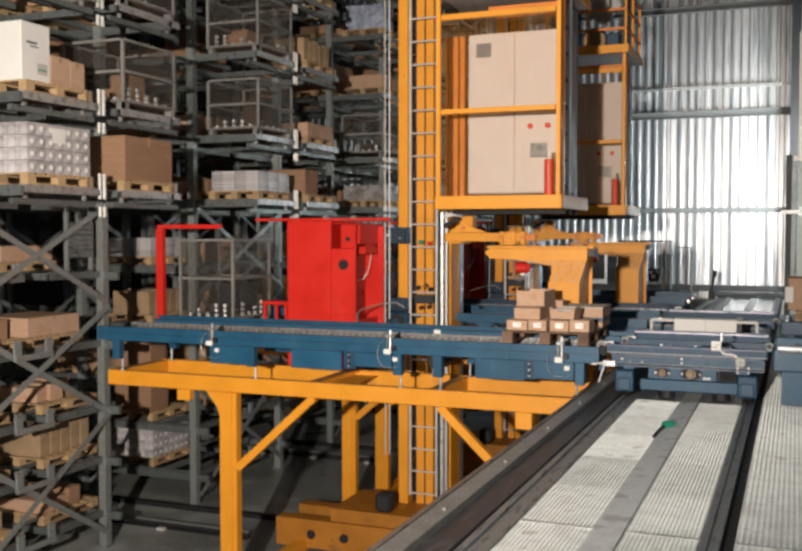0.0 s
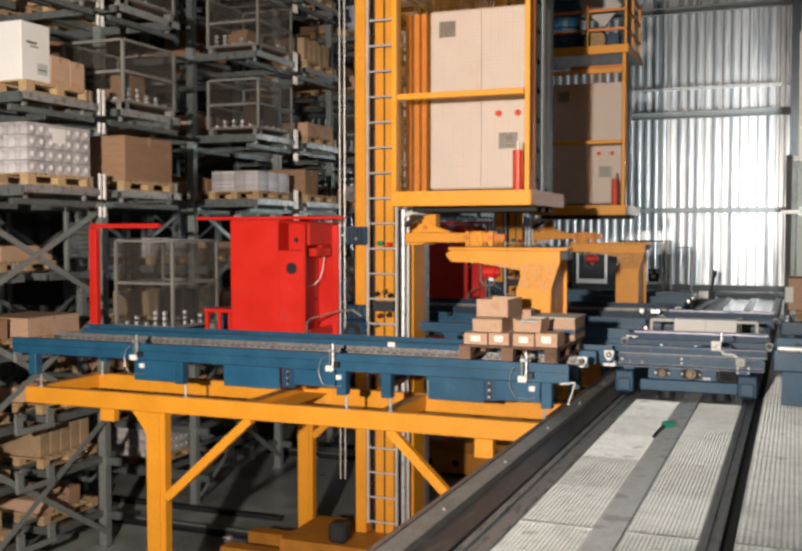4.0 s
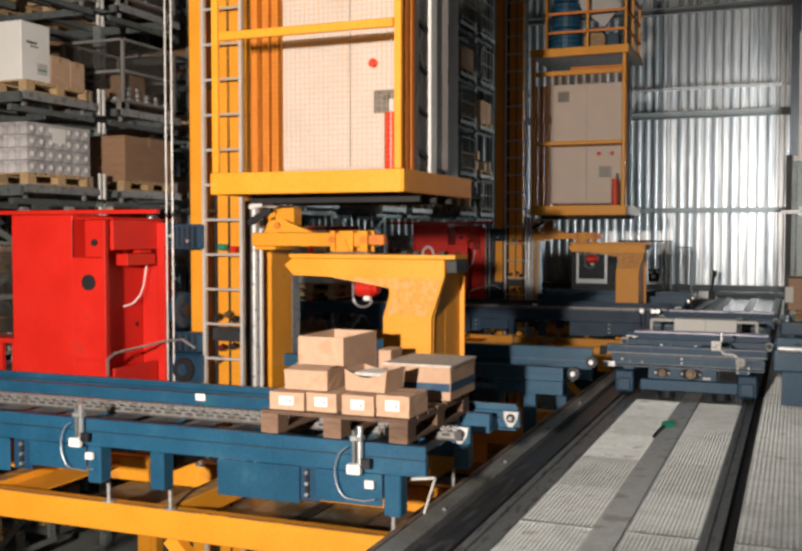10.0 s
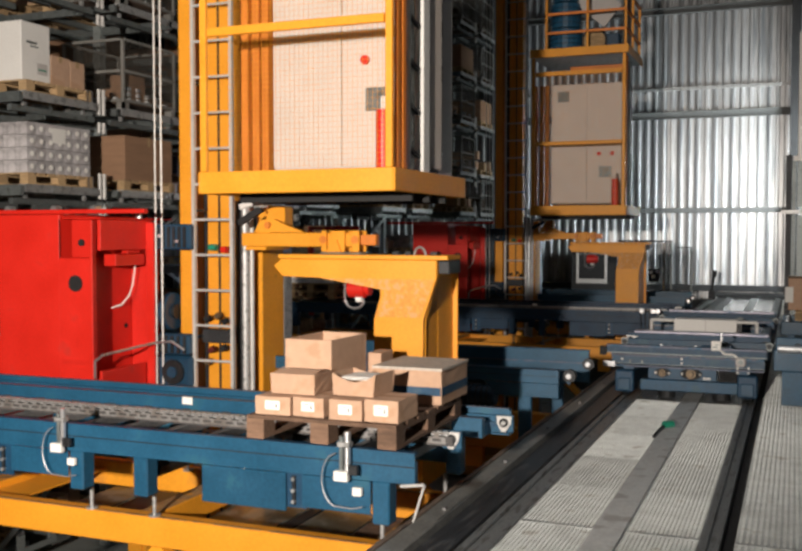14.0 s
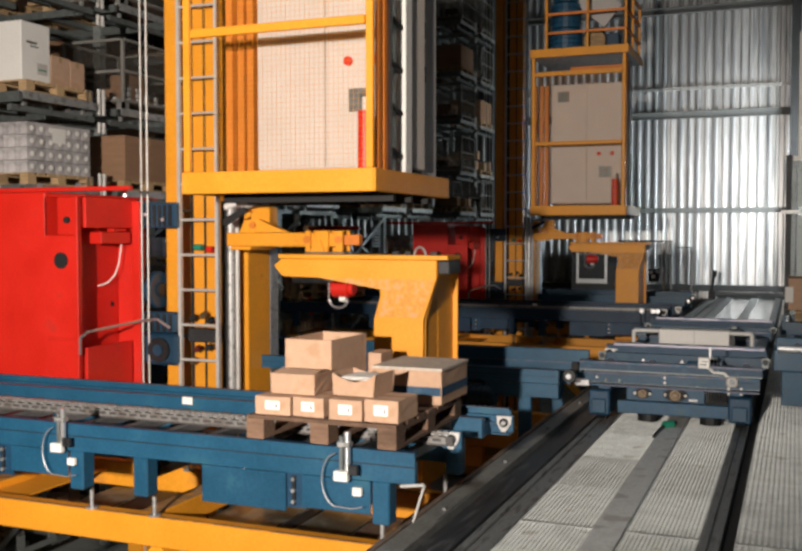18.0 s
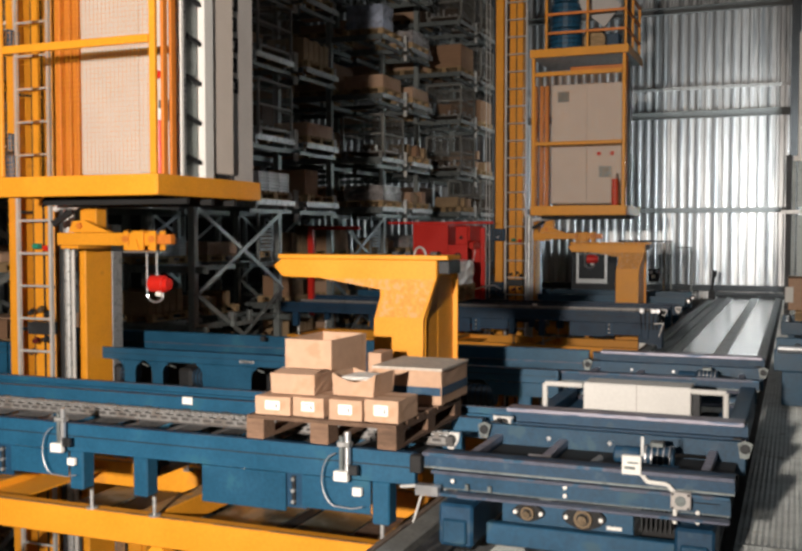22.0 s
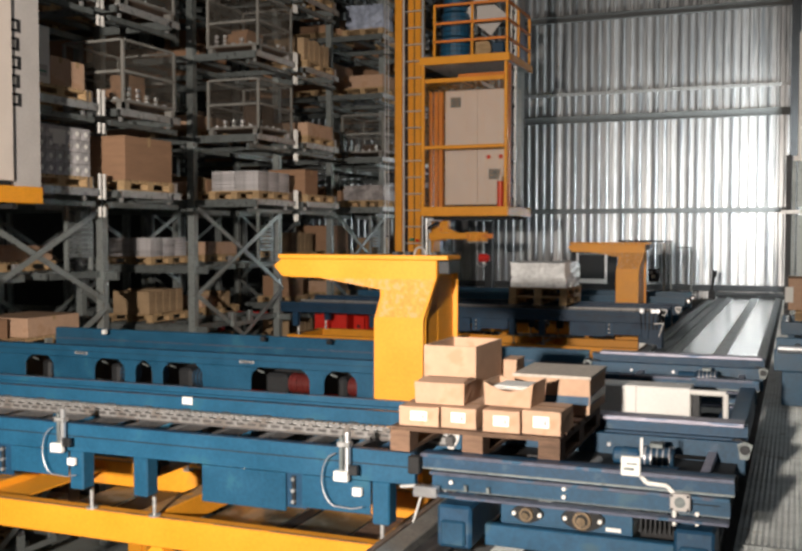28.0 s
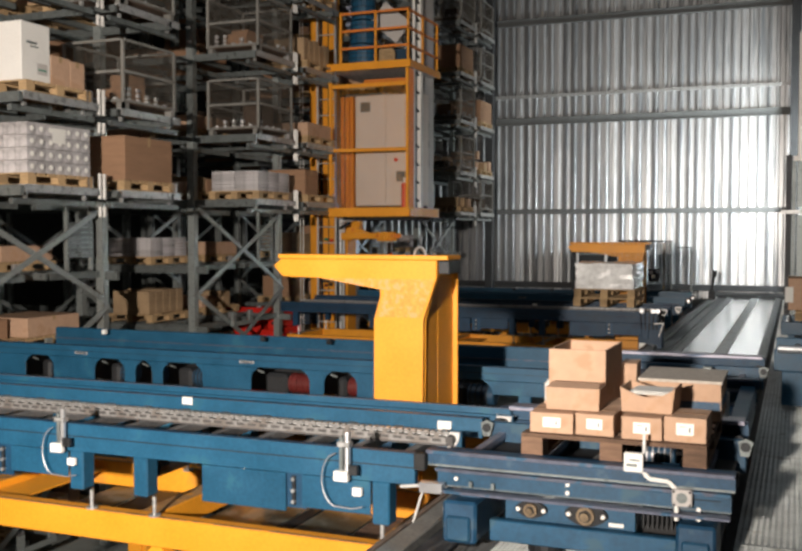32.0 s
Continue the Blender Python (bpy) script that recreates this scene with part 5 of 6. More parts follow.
        part("hose", shape(tube, (-0.66, y0 + 0.86, 0.52), (-0.50, y0 + 1.1, 0.47), 0.012, 8), BLACK, c)
        for x in (xa + 0.02, xb - 0.0):
            part("end_plate", shape(prism, [(x - 0.03, 0.48), (x + 0.02, 0.48), (x + 0.045, 0.57), (x, 0.59), (x - 0.045, 0.57)], "y", y0 + 1.10, y0 + 1.12), RACK, c)
            part("end_bearing", shape(tube, (x, y0 + 1.085, 0.54), (x, y0 + 1.099, 0.54), 0.03, 12), DARK, c)
    # chassis
    for x in (-1.72, -0.5):
        B("chassis_beam", (x - 0.06, x + 0.06, 5.3, 10.19, 0.14, 0.384), CARBLUE, c)
    B("front_beam", (-1.58, -0.56, 5.21, 5.27, 0.13, 0.25), CARBLUE, c)
    B("gear_plate", (-1.5, -0.78, 5.255, 5.275, 0.253, 0.384), CARBLUE, c, 0.003)
    B("dark_bay", (-0.776, -0.57, 5.5, 5.52, 0.14, 0.384), BLACK, c, 0.003)
    for i in range(7):
        B("bay_fin", (-0.75 + 0.025 * i, -0.742 + 0.025 * i, 5.32, 5.44, 0.26, 0.36), DARK, c, 0)
    B("rear_beam", (-1.64, -0.55, 10.2, 10.26, 0.13, 0.3), CARBLUE, c)
    for x in (-1.75, -0.46):
        for y in (5.18, 9.94):
            B("wheel_box", (x - 0.10, x + 0.10, y, y + 0.36, 0.1, 0.34), BLUEGREY, c, 0.015)
            B("buffer", (x - 0.07, x + 0.07, y - 0.03, y - 0.002, 0.12, 0.26), CARBLUE, c, 0.01)
            part("wheel", shape(tube, (x - 0.04, y + 0.18, 0.135), (x + 0.04, y + 0.18, 0.135), 0.10, 20), DARK, c)
    for x in (-1.33, -0.74):
        for y in (5.5, 9.8):
            part("guide_roller", shape(tube, (x, y, 0.02), (x, y, 0.13), 0.10, 16), DARK, c)
    for x, r in ((-1.345, 0.052), (-1.04, 0.068)):
        rim = [(x + 1.0 * r * math.cos(a) + math.copysign(0.75 * r, math.cos(a)) * abs(math.cos(a)) ** 3, 0.325 + r * 0.98 * math.sin(a)) for a in (2 * math.pi * (i + 0.5) / 20 for i in range(20))]
        part("bearing_flange", shape(prism, rim, "y", 5.228, 5.2545), BLACK, c)
        part("bearing_ring", shape(tube, (x, 5.20, 0.325), (x, 5.2275, 0.325), r * 0.72, 18), BRONZE, c)
        part("bearing_gap", shape(tube, (x, 5.196, 0.325), (x, 5.1995, 0.325), r * 0.5, 14), BLACK, c)
        part("shaft_end", shape(tube, (x, 5.175, 0.325), (x, 5.1955, 0.325), r * 0.36, 14), BRONZE, c)
        for dx in (-1.38 * r, 1.38 * r):
            part("bolt", shape(tube, (x + dx, 5.215, 0.325), (x + dx, 5.2275, 0.325), 0.012, 8), PAPER, c)
    for x, z in ((-1.14, 0.485), (-1.14, 0.44), (-0.56, 0.42), (-0.45, 0.42), (-0.45, 0.37), (-1.78, 0.46)):
        part("bolt", shape(tube, (x, 5.212, z), (x, 5.222, z), 0.012, 8), PAPER, c)
    # sensor on the front beam
    B("sensor", (-0.83, -0.73, 5.16, 5.2, 0.60, 0.70), PAPER, c, 0.005)
    B("aerial", (-0.735, -0.72, 5.18, 5.195, 0.70, 0.80), STEEL, c, 0)
    bm = bmesh.new()
    pts = [(-0.73, 5.19, 0.60), (-0.70, 5.19, 0.565), (-0.60, 5.19, 0.56), (-0.56, 5.19, 0.52), (-0.56, 5.19, 0.36)]
    for a, b in zip(pts, pts[1:]):
        tube(bm, a, b, 0.012, 6)
    part("sensor_arm", bm, PAPER, c)
    B("junction_box", (-0.58, -0.48, 5.16, 5.2, 0.44, 0.53), GREYCOVER, c, 0.005)
    part("box_mark", shape(tube, (-0.53, 5.155, 0.487), (-0.53, 5.159, 0.487), 0.028, 12), RACK, c)
    for x in (-0.57, -0.49):
        for z in (0.45, 0.52):
            part("screw", shape(tube, (x, 5.154, z), (x, 5.159, z), 0.007, 8), DARK, c)
    B("sensor_print", (-0.815, -0.76, 5.156, 5.159, 0.63, 0.645), RACK, c, 0)
    B("sensor_print", (-0.80, -0.745, 5.156, 5.159, 0.66, 0.67), RACK, c, 0)
    part("drive_motor", shape(tube, (-0.9, 5.75, 0.44), (-0.6, 5.75, 0.44), 0.09, 16), BLUEGREY, c)
    B("reader", (-1.98, -1.84, 5.14, 5.2, 0.38, 0.44), SILVER, c, 0.004)
    B("reader_box", (-2.02, -1.95, 5.16, 5.22, 0.5, 0.6), BLACK, c, 0.005)
    x = -1.9
    part("chain_flange", shape(prism, [(x - 0.05, 0.585), (x + 0.10, 0.578), (x + 0.05, 0.555), (x + 0.02, 0.49), (x - 0.015, 0.49), (x - 0.045, 0.53)], "y", 6.6, 6.615), WHITEMETAL, c)
    part("chain_bearing", shape(tube, (x, 6.585, 0.545), (x, 6.599, 0.545), 0.03, 14), DARK, c)
    # skid strips and lugs on the front beam
    B("beam_joint", (-1.80, -1.62, 5.213, 5.2195, 0.497, 0.501), BLACK, c, 0)
    B("beam_joint", (-0.50, -0.34, 5.213, 5.2195, 0.47, 0.474), BLACK, c, 0)
    for x in (-1.70, -1.57):
        B("lug", (x, x + 0.018, 5.2, 5.219, 0.42, 0.452), RACK, c, 0)
    B("type_plate", (-0.92, -0.84, 5.249, 5.2545, 0.27, 0.29), PAPER, c, 0)
    # control box between the tracks with its pipe guard
    B("control_box", (-1.45, -0.68, 7.25, 7.5, 0.47, 0.755), WHITE, c, 0.008, "white control box")
    B("box_split", (-1.065, -1.058, 7.246, 7.249, 0.47, 0.755), GREYCOVER, c, 0)
    B("box_shelf", (-1.95, -0.3, 7.2, 7.6, 0.36, 0.40), CARBLUE, c)
    B("side_girder", (-0.42, -0.30, 6.73, 8.77, 0.34, 0.56), CARBLUE, c)
    B("side_girder", (-1.92, -1.80, 6.73, 8.77, 0.34, 0.46), CARBLUE, c)
    bm = bmesh.new()
    pts = [(-1.73, 7.22, 0.40), (-1.73, 7.22, 0.735), (-1.45, 7.22, 0.735)]
    for a, b in zip(pts, pts[1:]):
        tube(bm, a, b, 0.02, 8)
    pts = [(-0.68, 7.22, 0.735), (-0.44, 7.22, 0.735), (-0.44, 7.22, 0.40)]
    for a, b in zip(pts, pts[1:]):
        tube(bm, a, b, 0.02, 8)
    part("pipe_guard", bm, WHITE, c)
    B("main_switch", (-0.678, -0.62, 7.3, 7.4, 0.52, 0.72), DARK, c, 0.005)
    return c


car = transfer_car()

# ---------------------------------------------------------------- the loads that travel
PX, PY, PZ = -2.645, 5.90, 0.592
load_front = []


def cargo():
    """Pallet with opened and closed cartons at the conveyor's end."""
    p = pallet(PX, PY, PZ, old=True)
    load_front.append(p)
    z1 = PZ + 0.147

    def put(dx, dy, dz, sx, sy, sz, label, mt=CARD, turn=0.0, tag=True, open_top=False, flare=0.0):
        t = thing("carton", label, "box", "cartons on the moving pallet", at=(PX + dx, PY + dy, z1 + dz))
        t.rotation_euler = (0, 0, radians(turn))
        bm = bmesh.new()
        if open_top:
            w = 0.012
            box(bm, -sx / 2, sx / 2, -sy / 2, -sy / 2 + w, 0.001, sz)
            box(bm, -sx / 2, sx / 2, sy / 2 - w, sy / 2, 0.001, sz)
            box(bm, -sx / 2, -sx / 2 + w, -sy / 2 + w + 0.001, sy / 2 - w - 0.001, 0.001, sz)
            box(bm, sx / 2 - w, sx / 2, -sy / 2 + w + 0.001, sy / 2 - w - 0.001, 0.001, sz)
            box(bm, -sx / 2 + w, sx / 2 - w, -sy / 2 + w, sy / 2 - w, 0.002, 0.02)
        else:
            box(bm, -sx / 2, sx / 2, -sy / 2, sy / 2, 0.001, sz)
            bmesh.ops.subdivide_edges(bm, edges=bm.edges[:], cuts=3, use_grid_fill=True)
            rr = random.Random(int(dx * 1000) + int(dz * 100) + 7)
            for v in bm.verts:
                k = v.co.z / sz
                v.co.x *= 1 + flare * k
                v.co.y *= 1 + flare * k
                mid = (1 - abs(2 * v.co.x / sx) ** 2) * (1 if abs(v.co.y) > sy * 0.49 else 0)
                v.co.y += 0.005 * mid * (1 if v.co.y > 0 else -1)
                if v.co.z > 0.01:
                    v.co += Vector((rr.uniform(-1, 1), rr.uniform(-1, 1), rr.uniform(-1.6, 0.4))) * (0.002 + 0.025 * flare)
        ob = new("body", mesh_of("body", bm, mt))
        ob.parent = t
        if tag:
            bm = bmesh.new()
            box(bm, -0.05 * sx / 0.25, 0.055 * sx / 0.25, -sy / 2 - 0.011, -sy / 2 - 0.0095, sz * 0.3, sz * 0.78)
            slip = new("paper_label", mesh_of("paper_label", bm, PAPER))
            slip.parent = t
            bm = bmesh.new()
            box(bm, 0.025 * sx / 0.25, 0.036 * sx / 0.25, -sy / 2 - 0.0125, -sy / 2 - 0.0112, sz * 0.42, sz * 0.62)
            box(bm, -0.03 * sx / 0.25, 0.012 * sx / 0.25, -sy / 2 - 0.0125, -sy / 2 - 0.0112, sz * 0.63, sz * 0.66)
            ob = new("label_print", mesh_of("label_print", bm, RACK))
            ob.parent = slip
            bm = bmesh.new()
            box(bm, -sx * 0.47, sx * 0.47, -0.022, 0.022, sz * 1.0005, sz * 1.0005 + 0.0015)
            ob = new("packing_tape", mesh_of("packing_tape", bm, CARDDARK))
            ob.parent = t
        load_front.append(t)
        return t

    def flaps(t, sx, sy, sz, lift):
        for s, tilt in ((-1, lift), (1, -lift * 0.7)):
            bm = bmesh.new()
            bar(bm, (0, s * sy / 2, sz), (0, s * (sy / 2 - 0.12 * math.cos(tilt)), sz + 0.09 * abs(tilt) * (1 if s > 0 else 0.5)), sx * 0.96, 0.004, (0, 0, 1))
            ob = new("flap", mesh_of("flap", bm, CARD))
            ob.parent = t
    def notched(dx, dy, dz, sx, sy, sz):
        """An open carton with its front and back edges cut down in a sagging curve."""
        t = thing("carton", "brown carton with a sagging cut edge and papers inside", "box", "cartons on the moving pallet", at=(PX + dx, PY + dy, z1 + dz))
        t.rotation_euler = (0, 0, radians(-3))
        h = sx / 2
        for y, dip in ((-sy / 2, 0.05), (sy / 2 - 0.008, 0.03)):
            bm = bmesh.new()
            prism(bm, [(-h, 0.001), (h, 0.001), (h + 0.016, sz), (h * 0.6, sz - dip * 0.75), (h * 0.2, sz - dip), (-h * 0.25, sz - dip * 0.9), (-h * 0.65, sz - dip * 0.5), (-h - 0.008, sz)], "y", y, y + 0.008)
            ob = new("wall", mesh_of("wall", bm, CARD))
            ob.parent = t
        for s in (-1, 1):
            bm = bmesh.new()
            prism(bm, [(s * h, 0.001), (s * (h - 0.008), 0.001), (s * (h + 0.004), sz), (s * (h + 0.012), sz)], "y", -sy / 2 + 0.009, sy / 2 - 0.009)
            ob = new("wall", mesh_of("wall", bm, CARD))
            ob.parent = t
        for i in range(3):
            bm = bmesh.new()
            box(bm, -h + 0.02 + 0.012 * i, h - 0.03 + 0.008 * i, -sy / 2 + 0.02 + 0.01 * i, sy / 2 - 0.03, sz * 0.72 + 0.006 * i, sz * 0.74 + 0.006 * i)
            ob = new("delivery_note", mesh_of("delivery_note", bm, PAPER))
            ob.parent = t
        load_front.append(t)

    for i, dx in enumerate((-0.342, -0.097, 0.155, 0.387)):
        put(dx, -0.41 + (0.0, 0.014, -0.006, 0.01)[i], 0, (0.24, 0.21, 0.212, 0.218)[i], 0.3, (0.114, 0.12, 0.123, 0.134)[i], "small brown carton with a white paper label", turn=(1.5, -1.5, 1.0, -1.5)[i])
    for i, dx in enumerate((-0.35, -0.11)):
        put(dx, -0.08, 0, 0.22, 0.3, 0.12, "small brown carton behind the front row", tag=False)
    put(-0.3, 0.3, 0, 0.36, 0.36, 0.12, "flat brown carton under the tall open one", tag=False)
    t = put(-0.237, -0.365, 0.1235, 0.295, 0.255, 0.126, "brown carton with half-open flaps", tag=False, turn=1, flare=0.03)
    flaps(t, 0.295, 0.255, 0.124, 0.35)
    notched(0.18, -0.35, 0.1355, 0.27, 0.28, 0.135)
    put(-0.262, 0.045, 0.1235, 0.335, 0.53, 0.31, "open-topped tall brown carton", tag=False, open_top=True, turn=-1)
    put(-0.062, 0.49, 0, 0.10, 0.24, 0.29, "narrow brown carton beside the tall one", tag=False, turn=2)
    t = put(0.282, 0.40, 0, 0.475, 0.54, 0.222, "large grey-topped carton with a blue band", tag=False)
    for d in ((-0.234, 0.234, -0.2775, -0.2745, 0.06, 0.115), (0.238, 0.241, -0.268, 0.268, 0.06, 0.115)):
        bm = bmesh.new()
        box(bm, *d)
        ob = new("printed_band", mesh_of("printed_band", bm, BLUEGREY))
        ob.parent = t
    bm = bmesh.new()
    box(bm, -0.246, 0.246, -0.281, 0.277, 0.2225, 0.239)
    ob = new("lid", mesh_of("lid", bm, LIDGREY))
    ob.parent = t


LIDGREY = mat("greyish_lid_card", (0.60, 0.54, 0.47), 0.85, amount=0.2)
cargo()

WX, WY, WZ = -5.50, 17.05, 0.637
rear_pallet = pallet(WX, WY, WZ)
tagged(rear_pallet, "brown wooden pallet under another pallet")
rear_pallet_top = pallet(WX + 0.01, WY, WZ + 0.146)
tagged(rear_pallet_top, "brown wooden pallet under a film-wrapped load")
rear_wrap = wrapped(WX, WY, WZ + 0.292, 0.96, 1.14, 0.43, FILM, "film-wrapped load on a wooden pallet", 7)
cage_front = cage(-8.5, 7.97, 0.425, 0.95, 1.12, 1.32, 0.5, 3)
tagged(cage_front, "rusty wire mesh box with metal parts on the crane")

# ---------------------------------------------------------------- beside the walkway


def side_station():
    c = thing("side_conveyor", "dark blue conveyor end beside the walkway", "conveyor", at=(1.0, 12.2, 0))
    for y in (11.0, 12.3):
        B("side_beam", (-0.2, 2.4, y, y + 0.08, 0.42, 0.64), BLUE, c)
        B("lower_panel", (-0.12, 2.4, y + 0.01, y + 0.06, 0.06, 0.415), BLUE, c)
    for x in (0.0, 0.7, 1.4, 2.1):
        B("roller_bar", (x, x + 0.06, 11.085, 12.295, 0.5, 0.58), STEEL, c)
    part("end_roller", shape(tube, (-0.16, 10.9, 0.66), (2.3, 10.9, 0.66), 0.04, 12), SILVER, c)
    return c


side_station()


def pallet_stand():
    c = thing("pallet_stand", "blue stand with a roller edge for outgoing pallets", "stand", at=(1.0, 16.9, 0))
    for y in (16.2, 17.5):
        B("side_beam", (-0.2, 2.3, y, y + 0.09, 0.30, 0.5), BLUE, c)
        for x in (-0.1, 1.0, 2.1):
            B("leg", (x, x + 0.1, y + 0.005, y + 0.085, 0.0, 0.298), BLUE, c)
    for i in range(9):
        part("roller", shape(tube, (-0.1 + i * 0.28, 16.295, 0.47), (-0.1 + i * 0.28, 17.495, 0.47), 0.035, 10), SILVER, c)
    B("front_lip", (-0.22, -0.203, 16.2, 17.6, 0.36, 0.47), STEEL, c)


pallet_stand()
pallet(0.5, 16.9, 0.512)
carton(0.47, 16.9, 0.66, 1.15, 0.8, 0.5, CARD, "large brown cardboard carton with a white label on a pallet")
plain("packing_slip", (-0.15, -0.03, 16.488, 16.494, 0.78, 1.02), PAPER, "white paper slip on a carton", "label")


def guard_booth():
    """Dark post and grey sheet panels with a glazed top beside the walkway."""
    g = thing("guard_booth", "grey sheet steel guard panels with a dark post beside the walkway", "partition", at=(1.0, 20.5, 0))
    B("post", (-0.20, -0.10, 20.0, 20.1, 0.0, 3.32), DARK, g)
    B("post_strip", (-0.095, -0.02, 20.02, 20.08, 0.3, 3.25), RACK, g)
    for z0, z1 in ((0.95, 2.2), (2.34, 3.2)):
        B("sheet_panel", (0.0, 2.4, 20.05, 20.08, z0, z1), RACK, g)
    B("lower_panel", (0.0, 2.4, 20.04, 20.09, 0.0, 0.94), BLUE, g)
    B("cross_rail", (-0.28, 2.4, 19.97, 20.03, 2.215, 2.29), STEEL, g)
    B("top_rail", (-0.08, 2.4, 20.0, 20.06, 3.205, 3.3), WHITEMETAL, g)
    B("window_post", (0.0, 0.07, 20.04, 20.1, 3.302, 5.6), WHITEMETAL, g)
    B("dark_pane", (0.08, 2.4, 20.05, 20.07, 3.31, 5.6), BLACK, g)


guard_booth()


def mesh_fence():
    """Wire mesh guard round the end of the last conveyor."""
    f = thing("mesh_fence", "grey wire mesh guard fence beside the end wall", "fence", at=(-3.1, 26.4, 0))
    B("post", (-3.17, -3.10, 26.0, 26.07, 0.0, 1.60), WHITEMETAL, f)
    for x, y, z in ((-3.62, 26.0, 1.62), (-2.98, 26.0, 1.62), (-2.60, 27.2, 1.45)):
        B("post", (x, x + 0.05, y, y + 0.05, 0.0, z), RACK, f)
    B("top_rail", (-4.3, -2.93, 26.005, 26.045, 1.625, 1.67), DARK, f)
    B("top_rail", (-2.96, -2.56, 27.2, 27.24, 1.455, 1.49), DARK, f)
    B("bottom_rail", (-3.57, -2.985, 26.005, 26.045, 0.32, 0.37), RACK, f)
    for x0, x1, y, z0, z1 in ((-3.57, -3.175, 26.02, 0.38, 1.62), (-3.095, -2.985, 26.02, 0.38, 1.62), (-2.95, -2.605, 27.22, 0.3, 1.45)):
        bm = bmesh.new()
        n = int((x1 - x0) / 0.028)
        for i in range(n + 1):
            x = x0 + (x1 - x0) * i / n
            box(bm, x - 0.005, x + 0.005, y - 0.003, y + 0.003, z0, z1)
        for i in range(int((z1 - z0) / 0.05)):
            box(bm, x0, x1, y + 0.004, y + 0.008, z0 + i * 0.05, z0 + i * 0.05 + 0.008)
        part("mesh_panel", bm, DARK, f)
    # silver discs added to stand for small bright reflections
    for x, z in ((-3.46, 0.85), (-3.30, 0.87), (-3.40, 0.74)):
        part("fitting", shape(tube, (x, 25.95, z), (x, 26.0, z), 0.045, 10), SILVER, f)
    B("switch_box", (-3.53, -3.25, 26.03, 26.12, 0.6, 0.95), DARK, f)


mesh_fence()


def wall_shadow_box():
    """Added box at the end wall; dark and pale colours stand for shadow and light."""
    c = thing("switch_cabinet", "dark box with pale strips for shadow and lit wall", "cabinet", at=(-5.9, 30.6, 0))
    B("body", (-6.45, -5.05, 30.4, 30.85, -0.15, 1.28), DARK, c, 0.01)
    B("window", (-6.22, -5.44, 30.385, 30.399, 0.46, 1.18), BLACK, c, 0.004)
    for x in (-6.30, -5.43):
        B("window_frame", (x, x + 0.07, 30.375, 30.399, 0.30, 1.25), GREYCOVER, c, 0.004)
    B("window_frame", (-6.225, -5.435, 30.375, 30.399, 0.31, 0.45), GREYCOVER, c, 0.004)
    B("window_frame", (-6.225, -5.435, 30.375, 30.399, 1.19, 1.24), RACK, c, 0.004)
    B("top_edge", (-6.5, -5.0, 30.36, 30.87, 1.282, 1.33), DARK, c, 0.006)
    B("plinth", (-6.4, -5.1, 30.42, 30.84, FLOOR, -0.152), RACK, c, 0)


wall_shadow_box()


def buffer_post():
    b = thing("buffer_post", "thin dark buffer post at the end of the track", "post", at=(-2.1, 28.1, 0))
    B("foot", (-2.2, -2.02, 28.0, 28.2, 0.05, 0.3), DARK, b)
    part("stem", shape(bar, (-2.12, 28.1, 0.3), (-2.05, 28.1, 0.72), 0.07, 0.07), BLACK, b)
    part("cap", shape(tube, (-2.05, 28.1, 0.66), (-2.04, 28.1, 0.84), 0.06, 10), BLACK, b)


buffer_post()

# small green lamp lying on the grating


def dropped_tool():
    t = thing("hand_lamp", "small green hand lamp lying on the grating", "lamp", at=(-1.11, 9.62, 0.0))
    part("body", shape(bar, (-1.17, 9.09, 0.02), (-1.14, 9.58, 0.025), 0.025, 0.025, (0, 0, 1)), DARK, t)
    part("head", shape(tube, (-1.14, 9.59, 0.04), (-1.07, 9.66, 0.04), 0.035, 12), GREEN, t)


dropped_tool()

# ---------------------------------------------------------------- motion
BRIDGE = [(0, 5.740), (0.5, 5.740), (1, 5.733), (1.5, 5.645), (2, 5.457), (2.5, 5.201), (3, 4.862), (3.5, 4.516), (5.5, 3.065), (6, 2.695), (6.5, 2.342), (7, 1.982), (7.5, 1.626), (8, 1.257), (8.5, 0.912), (9, 0.587), (9.5, 0.353), (10, 0.179), (10.5, 0.083), (11, 0.051), (11.5, 0.042), (12, 0.029), (12.5, 0.013), (13, 0.000)]
CRANE = [(0, 0.000), (17, 0.000), (17.5, 0.010), (18, 0.161), (18.5, 0.424), (19, 0.692), (19.5, 0.921), (20, 1.183), (20.5, 1.417), (21, 1.661), (21.5, 1.898), (22, 2.147), (22.5, 2.376), (23, 2.609), (23.5, 2.832), (24, 3.066), (24.5, 3.280), (25, 3.502), (25.5, 3.715), (28, 4.880), (29, 5.450), (32, 7.150)]
CRANE_REAR = [(0, 0.000), (23, 0.000), (23.5, 0.035), (24, 0.220), (24.5, 0.475), (25, 0.728), (25.5, 0.963), (27.5, 1.932), (28, 2.173), (28.5, 2.408), (29, 2.665), (29.5, 2.898), (30, 3.159), (30.5, 3.408), (31, 3.664), (31.5, 3.894), (32, 4.146)]
LIFT = [(0, 0.000), (17.2, 0.000), (17.5, 0.028), (18, 0.207), (18.5, 0.451), (19, 0.707), (19.5, 0.953), (32, 6.203)]
LOWER = [(0, 0.000), (22.8, 0.000), (23.5, 0.100), (27.8, 1.800), (32, 1.800)]
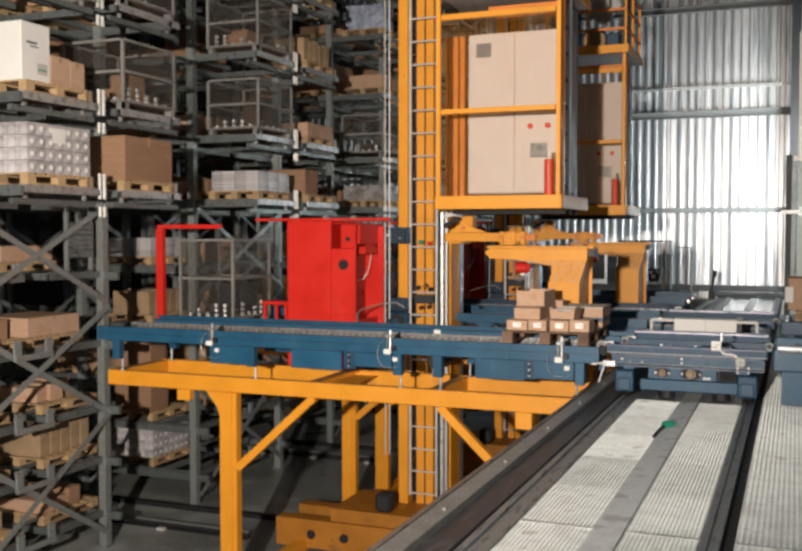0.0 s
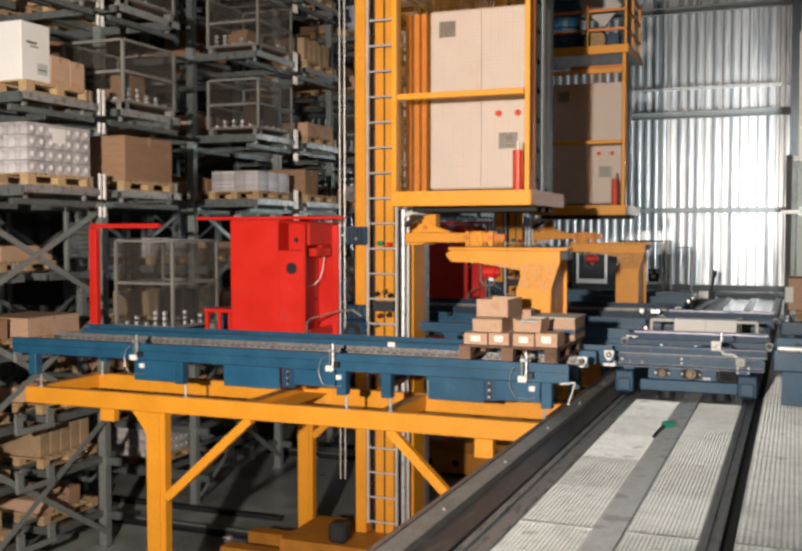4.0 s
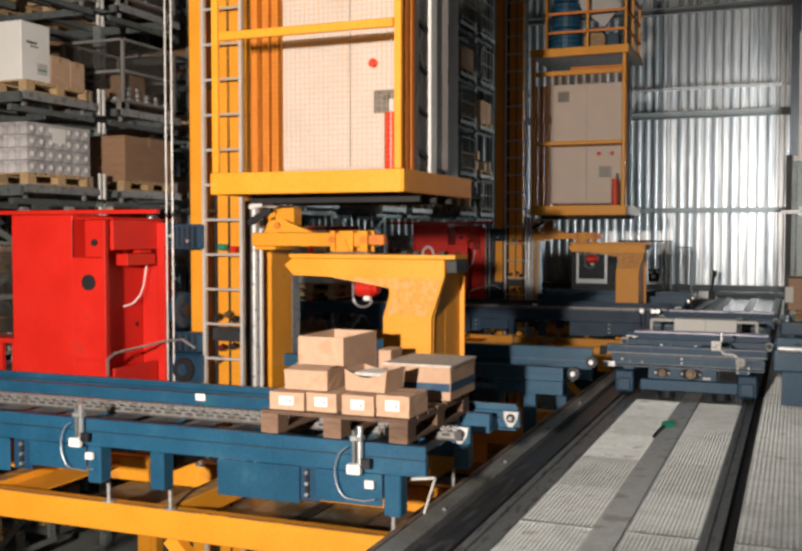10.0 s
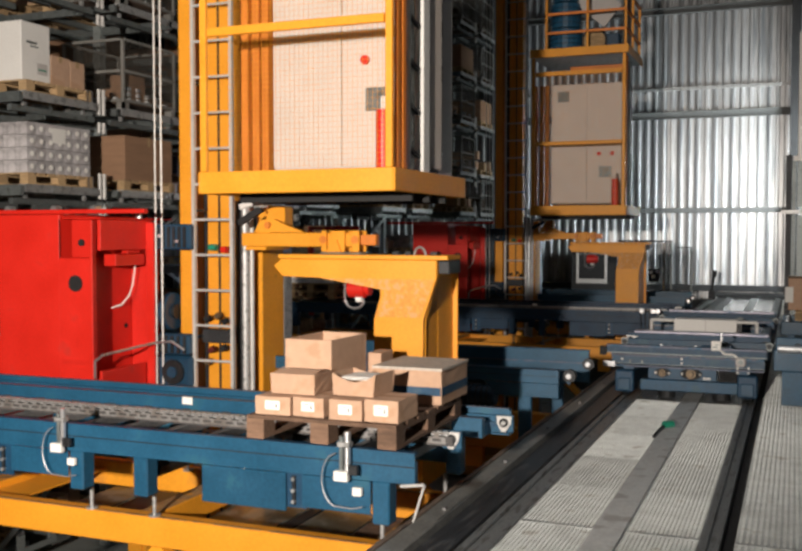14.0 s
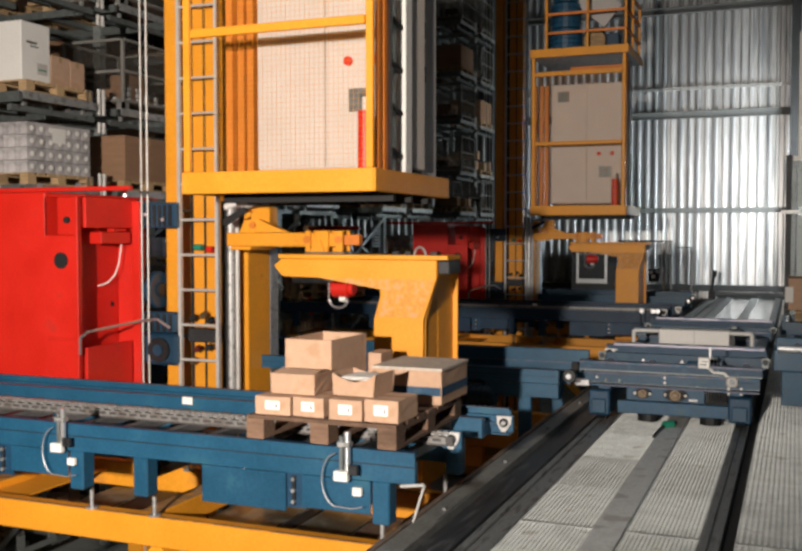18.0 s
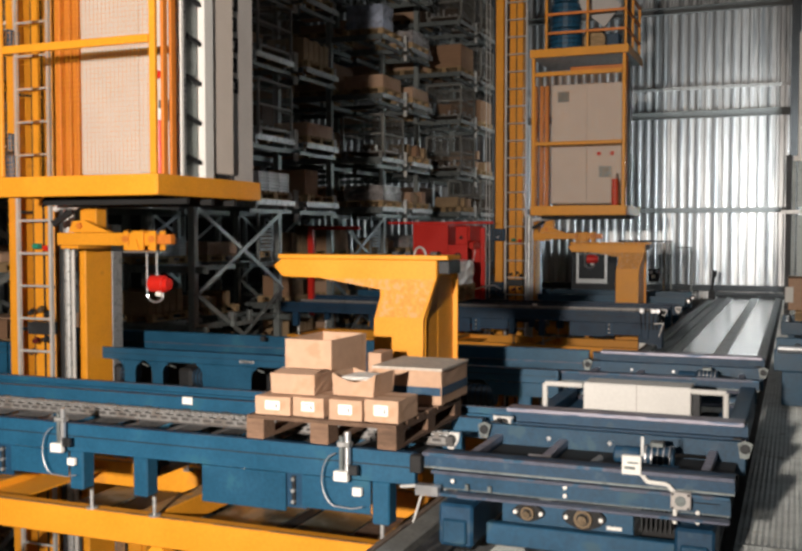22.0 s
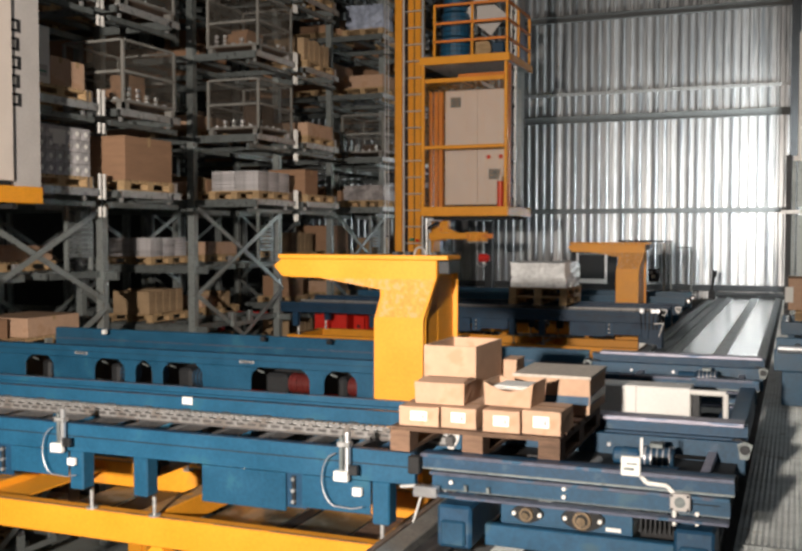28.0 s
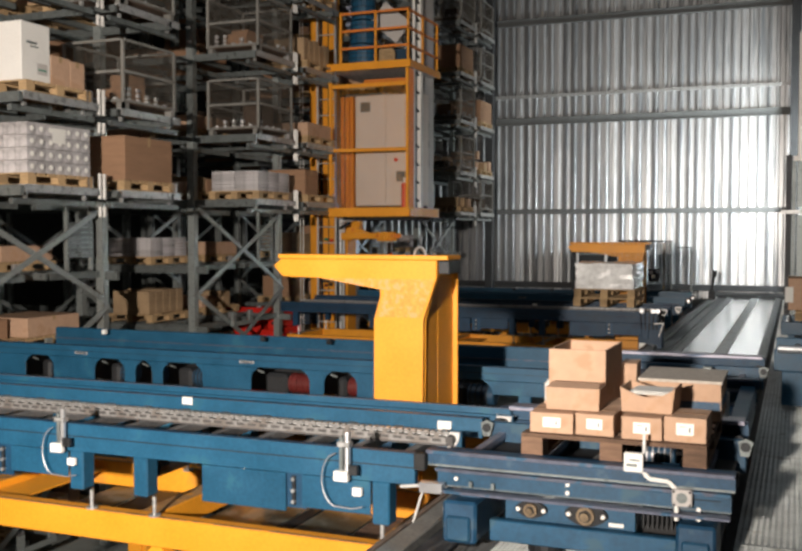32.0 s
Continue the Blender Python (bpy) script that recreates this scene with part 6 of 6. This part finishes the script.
FEED = [(0, 0.000), (24, 0.000), (24.5, 0.012), (25, 0.108), (25.5, 0.250), (27.5, 0.819), (28, 0.963), (28.5, 1.096), (29, 1.236), (29.5, 1.377), (30, 1.524), (30.5, 1.668), (31, 1.724), (32, 1.724)]
FEED_REAR = [(0, -2.9), (17.6, -2.9), (18, -2.8), (23, 0.0), (23.5, 0.140), (24, 0.292), (24.5, 0.417), (25, 0.568), (25.5, 0.705), (27.5, 1.282), (28, 1.426), (28.5, 1.571), (29, 1.702), (29.5, 1.844), (30, 1.986), (30.5, 2.114), (31, 2.267), (31.5, 2.393), (32, 2.544)]
CAR = [(0, 5.883), (14, 5.883), (14.5, 5.883), (16.5, 5.810), (17, 5.486), (17.5, 5.021), (18, 4.379), (18.5, 3.601), (19, 2.592), (19.5, 1.771), (20, 1.062), (20.5, 0.566), (21, 0.214), (21.5, 0.047), (22, 0.027), (22.5, -0.000), (31.4, 0.000), (31.7, 0.020), (32, 0.090)]


def motions():
    def glide(table, t):
        for (t0, a), (t1, b) in zip(table, table[1:]):
            if t <= t1:
                return a + (b - a) * max(0.0, (t - t0) / (t1 - t0))
        return table[-1][1]

    times = [i * 0.5 for i in range(65)]

    def carry(ob, way):
        base = ob.location.copy()
        turn = ob.rotation_euler.to_matrix().to_4x4()
        walk(ob, [(t, Matrix.Translation(base + Vector(way(t))) @ turn) for t in times])

    across = lambda t: glide(BRIDGE, t)
    carry(crane_front, lambda t: (-glide(CRANE, t), across(t), 0))
    carry(crane_rear, lambda t: (-glide(CRANE_REAR, t), 0, 0))
    carry(carriage_front, lambda t: (0, 0, glide(LIFT, t)))
    carry(carriage_rear, lambda t: (0, 0, -glide(LOWER, t)))
    carry(cage_front, lambda t: (-glide(CRANE, t), across(t), glide(LIFT, t)))
    for ob in (conveyor_front, conveyor_mid, bridge_front, jib_front):
        carry(ob, lambda t: (0, across(t), 0))
    for ob in load_front:
        carry(ob, lambda t: (glide(FEED, t), across(t) + (glide(CAR, t) if t > 31 else 0), 0))
    carry(car, lambda t: (0, glide(CAR, t), 0))
    for ob in (rear_pallet, rear_pallet_top, rear_wrap):
        carry(ob, lambda t: (glide(FEED_REAR, t), 0, 0))


motions()
